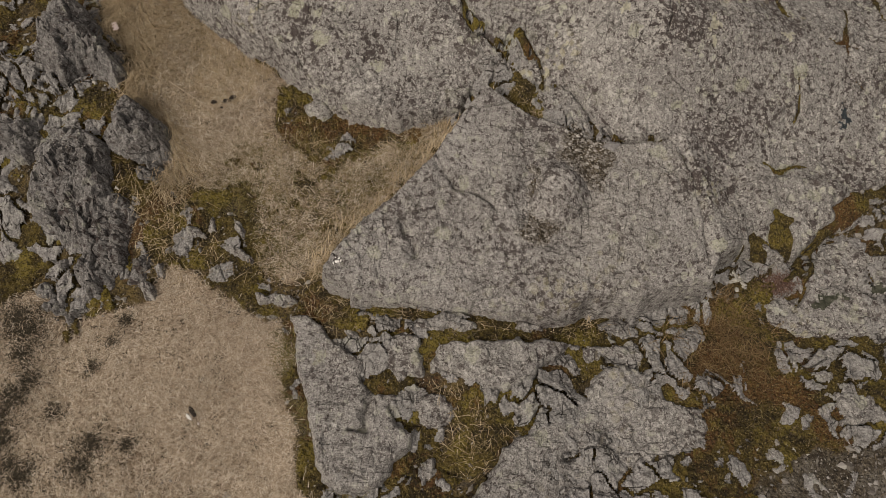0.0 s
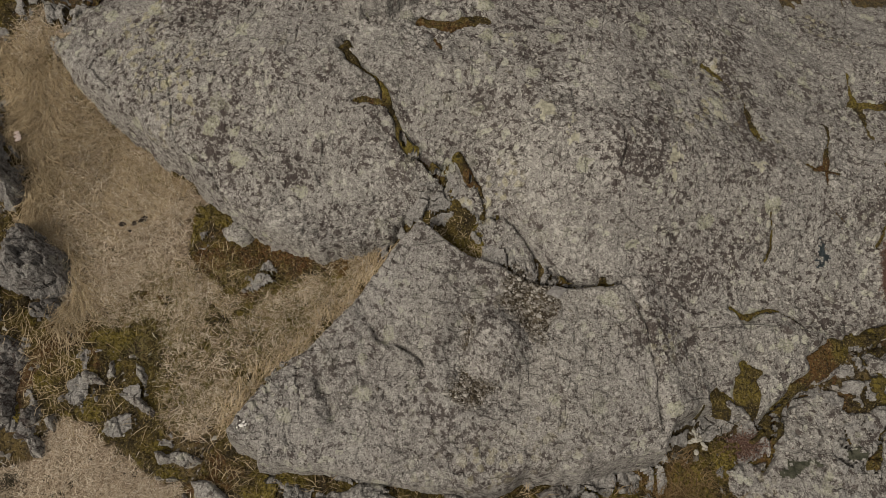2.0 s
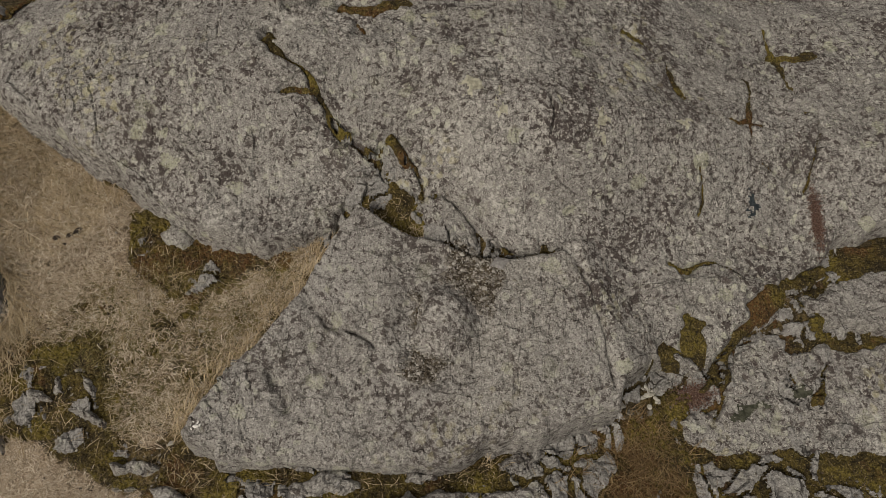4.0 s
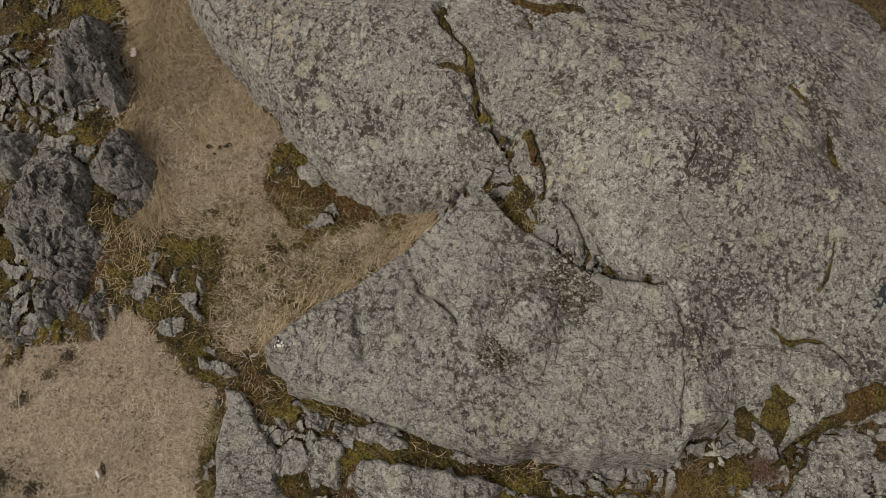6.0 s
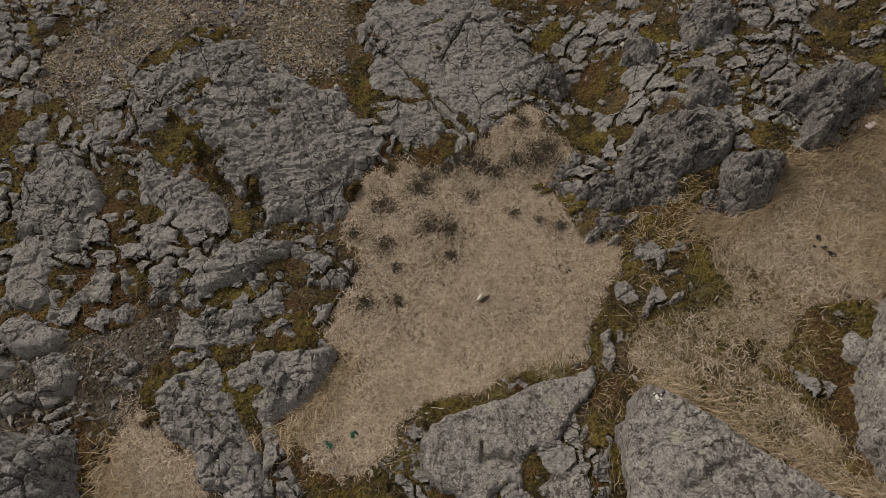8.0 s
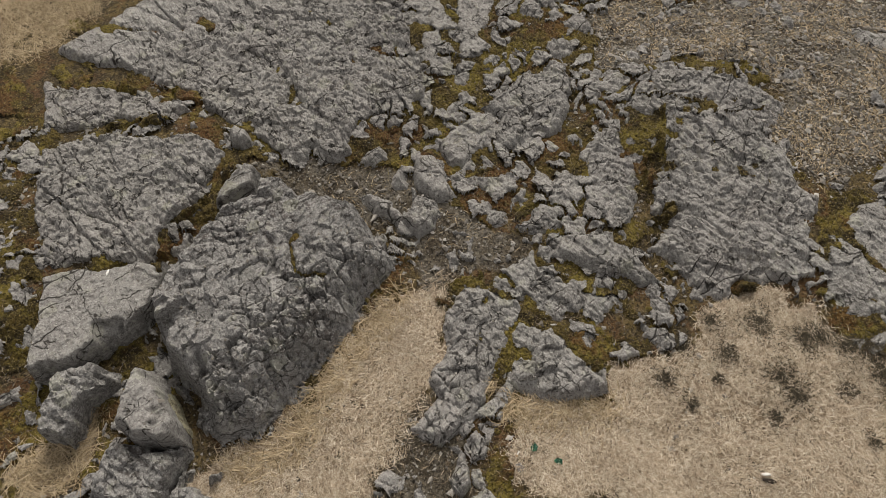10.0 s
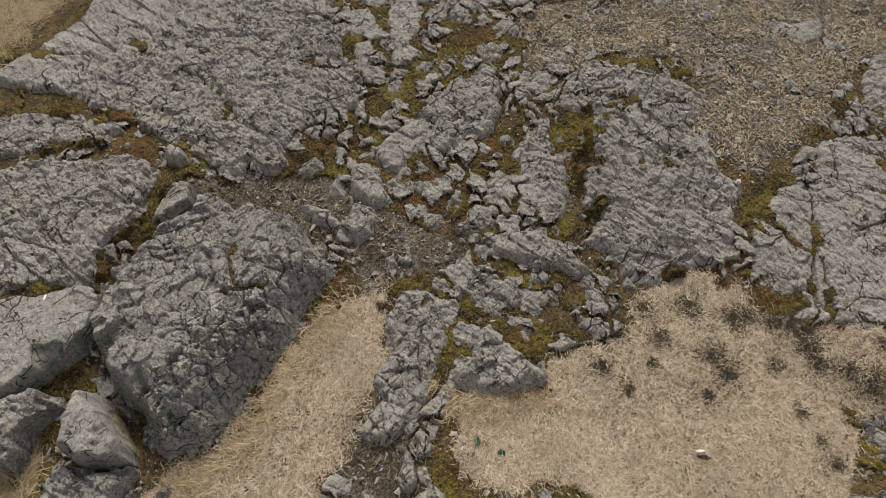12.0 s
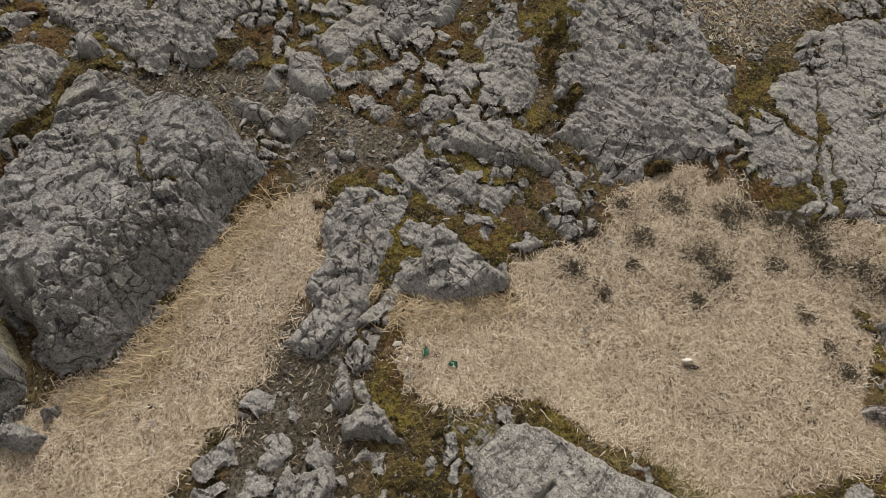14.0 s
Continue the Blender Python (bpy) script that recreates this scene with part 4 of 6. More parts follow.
weathered([(-2.75, -2.49), (-3.00, -2.46), (-3.17, -2.17), (-2.91, -2.03), (-2.69, -2.05), (-2.65, -2.17), (-2.67, -2.34)], 0.06)
weathered([(-2.14, -1.00), (-2.27, -1.04), (-2.32, -0.95), (-2.25, -0.75), (-2.20, -0.66), (-2.12, -0.54), (-1.97, -0.42), (-1.84, -0.37), (-1.74, -0.45), (-1.71, -0.57), (-1.70, -0.67), (-1.85, -0.72), (-1.98, -0.87), (-2.02, -0.97)], 0.07)
weathered([(-2.64, -1.49), (-2.68, -1.38), (-2.49, -1.23), (-2.36, -1.20), (-2.45, -1.35)], 0.06)
weathered([(-1.36, -0.62), (-1.49, -0.56), (-1.64, -0.46), (-1.72, -0.30), (-1.73, -0.15), (-1.71, 0.00), (-1.60, -0.05), (-1.50, -0.19), (-1.40, -0.33), (-1.33, -0.48)], 0.1)
weathered([(-1.32, -0.83), (-1.46, -0.78), (-1.54, -0.64), (-1.45, -0.60), (-1.29, -0.71)], 0.06)
weathered([(-4.45, -0.54), (-4.54, -0.40), (-4.79, -0.27), (-4.71, -0.15), (-4.56, -0.10), (-4.41, -0.21), (-4.33, -0.36)], 0.06, "slab")
weathered([(-3.60, -0.62), (-3.75, -0.50), (-3.71, -0.42), (-3.56, -0.47)], 0.06)
weathered([(-1.04, -0.58), (-1.16, -0.58), (-1.23, -0.50), (-1.26, -0.33), (-1.30, -0.23), (-1.43, -0.11), (-1.45, -0.01), (-1.39, 0.02), (-1.26, -0.10), (-1.14, -0.16), (-1.05, -0.17), (-0.99, -0.26), (-0.99, -0.40), (-0.95, -0.46)], 0.06)
weathered([(-1.60, -0.00), (-1.66, 0.09), (-1.62, 0.18), (-1.54, 0.16), (-1.50, 0.09)], 0.06)
weathered([(-1.29, 0.05), (-1.34, 0.11), (-1.25, 0.17), (-1.20, 0.12)], 0.06)
weathered([(-1.45, 0.09), (-1.45, 0.19), (-1.40, 0.21), (-1.40, 0.13)], 0.06)
weathered([(-1.09, -0.08), (-1.17, -0.08), (-1.18, 0.00), (-1.16, 0.09), (-1.09, 0.04)], 0.06)
weathered([(-1.19, -1.01), (-1.29, -1.02), (-1.31, -0.92), (-1.28, -0.83), (-1.17, -0.87), (-1.14, -0.94)], 0.06)
weathered([(-0.67, -1.62), (-0.74, -1.60), (-0.81, -1.45), (-0.79, -1.30), (-0.74, -1.29), (-0.70, -1.41), (-0.68, -1.52)], 0.06, "slab")
weathered([(-0.91, -1.58), (-1.04, -1.63), (-1.04, -1.57), (-0.94, -1.45), (-0.88, -1.53)], 0.06, "slab")
weathered([(-0.92, -1.85), (-1.03, -1.83), (-0.99, -1.69), (-0.87, -1.72), (-0.82, -1.80)], 0.06)
weathered([(-0.78, -1.29), (-0.96, -1.36), (-1.04, -1.26), (-1.00, -1.15), (-0.89, -1.11), (-0.79, -1.13), (-0.78, -1.20)], 0.08)
weathered([(-1.31, -1.27), (-1.47, -1.16), (-1.50, -1.06), (-1.41, -1.05), (-1.31, -1.15)], 0.06)
weathered([(-1.67, -0.92), (-1.79, -0.90), (-1.83, -0.81), (-1.71, -0.69), (-1.61, -0.73), (-1.60, -0.82)], 0.06)
rock("rock", "long cracked light grey rock between grass patches", [(-0.75, -0.70), (-0.85, -0.68), (-0.91, -0.58), (-0.92, -0.44), (-0.78, -0.32), (-0.73, -0.24), (-0.64, -0.24), (-0.55, -0.19), (-0.43, -0.11), (-0.29, -0.07), (-0.21, -0.07), (-0.10, -0.08), (-0.04, -0.16), (-0.03, -0.24), (-0.17, -0.26), (-0.25, -0.29), (-0.26, -0.38), (-0.32, -0.42), (-0.41, -0.42), (-0.50, -0.48), (-0.58, -0.56), (-0.65, -0.65)], level(-0.09), "knobbly", MAT_ROUGH, 0.07, 0.6, ragged=0.35, curve=2.0, grow=0.02)
rock("rock", "triangular knobbly grey rock at the meadow edge", [(-0.90, -0.21), (-0.99, -0.19), (-1.00, -0.04), (-1.00, 0.09), (-1.02, 0.20), (-0.98, 0.28), (-0.88, 0.24), (-0.75, 0.15), (-0.66, 0.07), (-0.60, -0.03), (-0.57, -0.11), (-0.63, -0.15), (-0.74, -0.15), (-0.85, -0.19)], level(-0.05), "knobbly", MAT_ROUGH, 0.09, 0.7, ragged=0.3, curve=1.8, grow=0.02)


def crumbling(outline, h):
    rock("rock", "pale crumbling grey rock in moss", outline, level(h), "knobbly", MAT_ROUGH, 0.04, 0.7, ragged=0.7, group="crumbling rocks in moss")


crumbling([(-0.16, -0.03), (-0.21, -0.01), (-0.15, 0.08), (-0.08, 0.18), (-0.01, 0.19), (-0.01, 0.12)], -0.09)
crumbling([(-0.25, -0.03), (-0.30, -0.00), (-0.29, 0.09), (-0.23, 0.13), (-0.15, 0.09)], -0.09)
crumbling([(-0.05, 0.21), (-0.17, 0.23), (-0.16, 0.37), (-0.11, 0.46), (0.08, 0.28), (0.02, 0.22)], -0.09)
crumbling([(0.4, 0.24), (0.27, 0.27), (0.16, 0.31), (0.17, 0.4), (0.29, 0.47), (0.46, 0.39)], -0.09)

# ---- ground sheet and what covers it ----
GRASS = {}
GRASS["meadow"] = [(-1.98, 0.31), (-2.15, 0.43), (-2.28, 0.69), (-2.27, 1.1), (-2.51, 1.19), (-2.72, 1.52), (-2.51, 1.7), (-2.27, 1.69), (-2.06, 1.63), (-1.83, 1.7), (-1.55, 1.89), (-1.32, 1.9), (-1.11, 1.79), (-0.92, 1.64), (-0.81, 1.31), (-0.69, 1.08), (-0.58, 0.77), (-0.44, 0.55), (-0.34, 0.29), (-0.46, 0.17), (-0.55, 0.08), (-0.73, 0.16), (-0.99, 0.28), (-1.13, 0.18), (-1.27, 0.27), (-1.61, 0.33)]
GRASS["hollow"] = [(-2.15, 4.31), (-1.84, 4.01), (-1.48, 3.7), (-1.19, 3.49), (-0.98, 3.3), (-0.86, 3.16), (-0.98, 3.12), (-1.02, 2.86), (-0.85, 2.66), (-0.57, 2.69), (-0.36, 2.79), (0.02, 2.95), (-0.06, 2.7), (-0.24, 2.47), (-0.48, 2.27), (-0.72, 1.96), (-0.8, 1.88), (-1, 1.99), (-1.05, 2.17), (-1.2, 2.38), (-1.48, 2.47), (-1.69, 2.41), (-1.75, 2.59), (-1.71, 2.85), (-1.96, 3.31), (-2.25, 4.15)]
GRASS["upper"] = [(-2.04, 3.3), (-2.21, 3.59), (-2.44, 4.01), (-2.12, 4.22), (-1.74, 4.03), (-1.56, 3.81), (-1.22, 3.53), (-0.96, 3.28), (-1.4, 2.92), (-1.77, 2.81)]
GRASS["strip"] = [(-0.53, -0.95), (-0.79, -0.76), (-0.58, -0.62), (-0.4, -0.47), (-0.07, -0.3), (0.21, -0.18), (0.39, -0.09), (0.7, 0), (0.87, 0.07), (1.4, -0.44), (1.19, -0.75), (0.84, -0.75), (0.57, -0.64), (0.23, -0.77), (-0.24, -0.85)]
GRASS["cleft"] = [(1.01, -1.44), (1.15, -1.27), (1.41, -1.03), (1.7, -1.03), (1.81, -1.35), (1.35, -1.38), (1.12, -1.54)]
MIXED = [(-1.61, 2.36), (-1.42, 2.55), (-1.1, 2.75), (-0.9, 2.9), (-0.5, 2.9), (-0.1, 2.85), (-0.2, 2.6), (-0.57, 2.16), (-0.69, 1.99), (-0.99, 1.98), (-1.14, 2.14), (-1.4, 2.3)]
DAMP = [(-1.14, 3.24), (-0.72, 3.18), (-0.23, 2.94), (-0.1, 2.88), (-0.34, 2.7), (-0.72, 2.75), (-1, 2.87)]
MOUND = [(-0.44, 0.05), (-0.64, -0.04), (-0.68, 0.1), (-0.61, 0.21), (-0.41, 0.2), (-0.26, 0.35), (-0.14, 0.35), (-0.21, 0.17)]
MOSSY = []
MOSSY.append(MIXED)
MOSSY.append(DAMP)
MOSSY.append(MOUND)
MOSSY.append([(-0.64, 1.94), (-0.51, 1.92), (-0.41, 1.78), (-0.08, 1.76), (0.27, 1.71), (0.77, 1.74), (0.98, 1.84), (1.39, 1.87), (1.31, 1.73), (1.03, 1.62), (0.63, 1.56), (0.21, 1.54), (-0.2, 1.55), (-0.4, 1.65), (-0.67, 1.68), (-0.78, 1.82)])
MOSSY.append([(-1.84, 2.32), (-1.62, 2.43), (-1.48, 2.2), (-1.1, 2.07), (-0.98, 1.88), (-1.08, 1.84), (-1.28, 1.93), (-1.69, 1.99)])
MOSSY.append([(-0.33, -0.05), (-0.48, 0.13), (-0.46, 0.3), (-0.39, 0.45), (-0.13, 0.54), (-0.17, 0.32), (-0.15, 0.23)])
MOSSY.append([(-1.08, 3.12), (-0.99, 3.27), (-0.68, 3.09), (-0.27, 2.91), (0.01, 3.01), (0.27, 3.35), (0.31, 3.3), (-0.05, 2.71), (-0.47, 2.73), (-0.74, 2.57), (-0.94, 2.49), (-1.07, 2.78)])
MOSSY.append([(-0, 1.26), (0.27, 1.26), (0.43, 1.07), (0.37, 0.92), (0.25, 0.8), (0.1, 0.86), (0.13, 1.06)])
MOSSY.append([(1.2, 1.62), (1.35, 1.77), (1.56, 1.88), (1.87, 1.89), (1.95, 1.75), (2, 1.51), (1.86, 1.34), (1.69, 1.43), (1.38, 1.29), (1.31, 1.45)])
SOILS = []
SOILS.append([(2.11, 1.05), (2.53, 1.11), (2.93, 1.07), (2.72, 0.47), (1.85, 0.45), (1.65, 0.74), (1.92, 0.88), (2.05, 1.00)])
SOILS.append([(0.05, 1.10), (0.12, 1.21), (0.28, 1.22), (0.38, 1.14), (0.44, 1.08), (0.52, 1.04), (0.36, 0.94), (0.28, 0.80), (0.20, 0.69), (0.10, 0.68), (0.13, 0.88)])
SOILS.append([(-0.29, -2.22), (-0.45, -2.21), (-0.53, -2.07), (-0.80, -1.81), (-0.94, -1.62), (-0.85, -1.49), (-0.70, -1.68), (-0.46, -1.84), (-0.37, -1.93)])
SOILS.append([(-0.5, -2.14), (-0.8, -1.8), (-1.07, -1.55), (-1.16, -1.1), (-1.37, -0.79), (-1.12, -0.73), (-0.83, -0.78), (-0.58, -0.96), (-0.66, -1.16), (-0.47, -1.85)])
SOILS.append([(-2.97, -1.93), (-3.47, -1.66), (-4.68, -0.86), (-5.76, 0.1), (-5.11, 0.42), (-4.43, 0.22), (-3.78, 0.31), (-3.07, 0.35), (-3, 0.22), (-2.96, -0.08), (-3.16, -0.32), (-3.51, -0.37), (-3.42, -0.77), (-2.99, -1.24), (-2.64, -1.32)])
SOILS.append([(-0.17, -0.35), (-0.31, -0.23), (-0.12, 0.2), (0.23, 0.46), (0.37, 0.56), (0.75, 0.19), (0.45, -0.01), (0.16, -0.21)])
SOILS.append([(-0.68, -1.3), (-1.1, -1.03), (-1.36, -0.68), (-1.08, -0.54), (-0.83, -0.72), (-0.63, -0.7), (-0.48, -0.84), (-0.55, -0.98)])


def cover(x, y):
    """Shares of moss, bare soil and straw on the ground."""
    rag = 0.15 * fbm(x, y, 0.3, 5, 91, 0.65)
    straw = np.zeros(x.shape)
    for outline in GRASS.values():
        straw = np.maximum(straw, soft((sided(x, y, outline) + rag + 0.03) / 0.09))
    straw = straw * (1 - 0.4 * soft((fbm(x, y, 0.45, 5, 103, 0.7) - 0.18) / 0.12))
    soil = np.zeros(x.shape)
    for outline, share in zip(SOILS, (0.9, 0.6, 0.6, 0.8, 1.0, 0.5, 0.6)):
        soil = np.maximum(soil, share * soft((sided(x, y, outline) + rag + 0.04) / 0.12))
    moss = np.zeros(x.shape)
    for outline in MOSSY:
        moss = np.maximum(moss, soft((sided(x, y, outline) + rag + 0.05) / 0.1))
    straw = straw * (1 - 0.55 * soft((sided(x, y, MIXED) + 1.6 * rag + 0.08) / 0.12) * soft((fbm(x, y, 0.19, 4, 101, 0.65) + 0.0) / 0.16))
    straw = straw * (1 - 0.9 * soft((sided(x, y, DAMP) + 1.6 * rag + 0.03) / 0.1))
    moss = np.maximum(moss, 0.62 * (1 - soil))
    return np.stack([moss, soil, straw, np.ones(x.shape)], -1)


gxs = ticks(-260, -3.8, 3.2, 260, 0.03, 12.0, 1.22)
gys = ticks(-260, -2.9, 4.4, 260, 0.03, 12.0, 1.22)
gx, gy = np.meshgrid(gxs, gys)
gz = land(gx, gy) + 0.035 * fbm(gx, gy, 0.7, 4, 5) + 0.012 * fbm(gx, gy, 0.12, 3, 9) + 0.9 * fbm(gx, gy, 24, 3, 7) * soft((np.hypot(gx, gy) - 7) / 20)
ground, used = sheet("ground", np.ones(gx.shape, bool), gz, MAT_GROUND, gx, gy)
layer = ground.data.attributes.new("cover", "FLOAT_COLOR", "POINT")
layer.data.foreach_set("color", cover(gx[used], gy[used]).astype(np.float32).ravel())
tagged(ground, "dark stony soil with moss and straw thatch", "ground", kind="structure")

COVER = cover(GX, GY)
STRAW, MOSS, SOIL = COVER[..., 2], COVER[..., 0], COVER[..., 1]

# ---- the low broken bedrock that shows between the larger slabs ----
VX, VY = GX + 0.16 * fbm(GX, GY, 0.3, 4, 261, 0.6), GY + 0.16 * fbm(GX, GY, 0.3, 4, 271, 0.6)
l6, j6, own = facets(VX, VY, 0.15, 160, True)
stand = 0.03 + 0.5 * l6 + 0.8 * fbm(GX, GY, 0.3, 4, 163, 0.65)
TURF = np.zeros(GX.shape)
for outline in GRASS.values():
    TURF = np.maximum(TURF, soft((sided(GX, GY, outline) + 0.10 * fbm(GX, GY, 0.3, 4, 91) + 0.02) / 0.06))
stand = stand - 1.5 * TURF - 0.28 * soft((MOSS - 0.62) / 0.3) - 0.26 * SOIL + 0.14 * SOUTH * (1 - SOIL) - 1.2 * soft((sided(GX, GY, MOUND) + 0.05) / 0.05) - 0.8 * np.exp(-(j6 / (0.014 + 0.006 * SOUTH)) ** 2) - 0.2 * SOIL
body = soft((stand + 0.2) / 0.2)
low = LAND - 0.022 + 0.048 * body + 0.05 * np.clip(stand, -0.2, 0.5) + 0.6 * RELIEF["bedded"] * body
shown = (stand > -0.19) & (low > LAND - 0.03) & (low > HIGH - 0.04) & (GX > -5.6) & (GX < 3.1) & (GY > -3.5) & (GY < 4.5)
near = (GX > -2.9) & (GX < 2.7) & (GY > -2.3) & (GY < 3.6)
ids, counts = np.unique(own[shown & near & (low > LAND)], return_counts=True)
single = [i for i, c in zip(ids, counts) if c > 110]


def islands(mask):
    """The connected pieces of a small mask, largest first."""
    left, found = {tuple(c) for c in np.argwhere(mask)}, []
    while left:
        todo, piece = [left.pop()], []
        while todo:
            r, c = todo.pop()
            piece.append((r, c))
            for n in ((r + 1, c), (r - 1, c), (r, c + 1), (r, c - 1)):
                if n in left:
                    left.remove(n)
                    todo.append(n)
        found.append(piece)
    return sorted(found, key=len, reverse=True)


apart = np.zeros(GX.shape, bool)
made = 0
for i in single:
    mine = shown & near & (own == i)
    rows, cols = np.where(mine.any(1))[0], np.where(mine.any(0))[0]
    for piece in islands(mine[rows[0]:rows[-1] + 1, cols[0]:cols[-1] + 1])[:2]:
        if len(piece) < 80 or made >= 300:
            break
        rc = np.array(piece) + (rows[0], cols[0])
        (r0, c0), (r1, c1) = rc.min(0), rc.max(0) + 1
        only = np.zeros((r1 - r0, c1 - c0), bool)
        only[rc[:, 0] - r0, rc[:, 1] - c0] = True
        s = (slice(r0, r1), slice(c0, c1))
        apart[s] |= only
        ob, _ = sheet("bedrock_fragment", only, low[s], MAT_ROUGH, GX[s], GY[s])
        ob.data.polygons.foreach_set("use_smooth", np.zeros(len(ob.data.polygons), bool))
        tagged(ob, "low broken grey rock among moss and soil", "rock", "broken bedrock between the slabs")
        made += 1
broken, _ = sheet("broken_bedrock", shown & ~apart, low, MAT_ROUGH)
broken.data.polygons.foreach_set("use_smooth", np.zeros(len(broken.data.polygons), bool))
tagged(broken, "low broken grey bedrock between moss and soil", "rock", kind="stuff")
ROCKY |= shown & (low > LAND + 0.004)
HIGH = np.where(shown, np.maximum(HIGH, low), HIGH)


def at(grid, x, y):
    i = np.clip(np.searchsorted(YS, y), 0, len(YS) - 1)
    j = np.clip(np.searchsorted(XS, x), 0, len(XS) - 1)
    return grid[i, j]


# ---- moss: cushions on the ground and fill in the joints ----
m1, mj = facets(WX, WY, 0.035, 170)
cushion = 0.022 * fbm(GX, GY, 0.12, 3, 173) + 0.012 * (1 - np.exp(-(mj / 0.012) ** 2)) + 0.006 * m1
lush = MOSS - 0.06 + 0.30 * SOUTH - 2.0 * soft((sided(GX, GY, [(0.78, -1.2), (0.92, -1.0), (0.92, -0.82), (0.8, -0.68), (0.7, -0.74)]) + 0.03) / 0.03) + 0.22 * soft((1.95 - GY) / 0.2) * soft((GY - 0.5) / 0.3) * soft((GX + 0.6) / 0.3) + 0.9 * fbm(GX, GY, 0.22, 4, 177, 0.6) - 0.8 * STRAW - 0.9 * SOIL
CORE = ROCKY.copy()
for k in (1, 2):
    CORE[k:] &= ROCKY[:-k]
    CORE[:-k] &= ROCKY[k:]
    CORE[:, k:] &= ROCKY[:, :-k]
    CORE[:, :-k] &= ROCKY[:, k:]
on_ground = (lush > 0.45) & (~CORE)
in_joint = FILLED > 0.1
mz = np.where(in_joint & ROCKY, HIGH + 0.6 * CARVE + 0.4 * cushion - 0.05 * (1 - FILLED), LAND + 0.012 + cushion - 0.12 * np.maximum(0, 0.62 - lush))
moss_keep = (on_ground | (in_joint & ROCKY)) & (GX > -5.5) & (GX < 4) & (GY > -4.5) & (GY < 4.8)
of_dome = moss_keep & in_joint & ROCKY & (GX > -0.3) & (GX < 3.4) & (GY > 2.5) & (dome(GX, GY) > 0.18)
for piece in islands(of_dome):
    if len(piece) < 30:
        break
    rc = np.array(piece)
    (r0, c0), (r1, c1) = rc.min(0), rc.max(0) + 1
    only = np.zeros((r1 - r0, c1 - c0), bool)
    only[rc[:, 0] - r0, rc[:, 1] - c0] = True
    s = (slice(r0, r1), slice(c0, c1))
    seam, _ = sheet("joint_moss", only, mz[s], MAT_MOSS, GX[s], GY[s])
    seam.parent = dome_rock
moss, _ = sheet("moss", moss_keep & ~of_dome, mz, MAT_MOSS)
tagged(moss, "olive and yellow moss cushions between the rocks", "moss", kind="stuff")
pocket_in = np.maximum(sided(GX, GY, [(0.74, 2.75), (0.85, 2.77), (1.01, 2.66), (1.02, 2.59), (0.99, 2.47), (0.93, 2.32), (0.86, 2.34), (0.81, 2.41), (0.78, 2.48), (0.71, 2.53), (0.72, 2.62)]), sided(GX, GY, [(0.47, 2.17), (0.53, 2.32), (0.59, 2.47), (0.58, 2.29), (0.60, 2.17), (0.74, 2.15), (0.72, 2.08), (0.61, 2.02), (0.49, 2.07)])) - 0.012 + 0.10 * fbm(GX, GY, 0.14, 5, 181, 0.65)
pocket, _ = sheet("soil_pocket", pocket_in > 0.0, HIGH + 0.004 + 0.05 * np.minimum(pocket_in, 0.12) + 0.006 * fbm(GX, GY, 0.03, 2, 183), MAT_GROUND)
tagged(pocket, "gritty brown soil gathered in a hollow of the slab", "soil", kind="stuff")



def crust(name, cx, cy, rx, ry, material, label, seed, under=None):
    """A thin ragged lichen crust that lies on the dome or another rock."""
    a, b = np.searchsorted(YS, [cy - 1.6 * ry, cy + 1.6 * ry])
    c, d = np.searchsorted(XS, [cx - 1.6 * rx, cx + 1.6 * rx])
    s = (slice(a, b), slice(c, d))
    x, y = GX[s], GY[s]
    inner = 0.7 - np.hypot((x - cx) / rx, (y - cy) / ry) + 1.8 * fbm(x, y, 0.05, 4, seed, 0.75)
    only = np.zeros(x.shape, bool)
    only[tuple(np.array(islands(inner > 0)[0]).T)] = True
    ob, _ = sheet(name, only, HIGH[s] + 0.0015 + 0.002 * np.clip(inner, 0, 1), material, x, y)
    ob.parent = under or dome_rock
    return tagged(ob, label)


MAT_ROSETTE = plain_material("pale_lichen_crust", (0.20, 0.19, 0.145), (0.42, 0.405, 0.32), 45)
MAT_GREENISH = plain_material("dark_green_crust", (0.022, 0.024, 0.015), (0.075, 0.075, 0.055), 40)
MAT_INKY = plain_material("inky_lichen_crust", (0.012, 0.018, 0.022), (0.045, 0.055, 0.06), 50)
crust("lichen_patch", 0.73, 3.89, 0.07, 0.05, MAT_ROSETTE, "pale yellow-green lichen crust", 300)
crust("lichen_patch", 0.64, 3.77, 0.05, 0.05, MAT_ROSETTE, "pale yellow-green lichen crust", 301)
crust("lichen_patch", 0.51, 3.76, 0.05, 0.04, MAT_ROSETTE, "pale yellow-green lichen crust", 302)
crust("lichen_patch", 1.12, 3.33, 0.09, 0.08, MAT_ROSETTE, "pale yellow-green lichen crust", 303)
crust("lichen_patch", 0.92, 3.42, 0.05, 0.06, MAT_ROSETTE, "pale yellow-green lichen crust", 304)
crust("lichen_patch", 2.09, 3.33, 0.06, 0.05, MAT_ROSETTE, "pale yellow-green lichen crust", 305)
crust("lichen_patch", 1.6, 3.25, 0.035, 0.08, MAT_ROSETTE, "pale yellow-green lichen crust", 306)
crust("lichen_patch", 1.35, 3.3, 0.05, 0.04, MAT_ROSETTE, "pale yellow-green lichen crust", 307)
crust("lichen_patch", 0.85, 3.6, 0.04, 0.03, MAT_ROSETTE, "pale yellow-green lichen crust", 308)
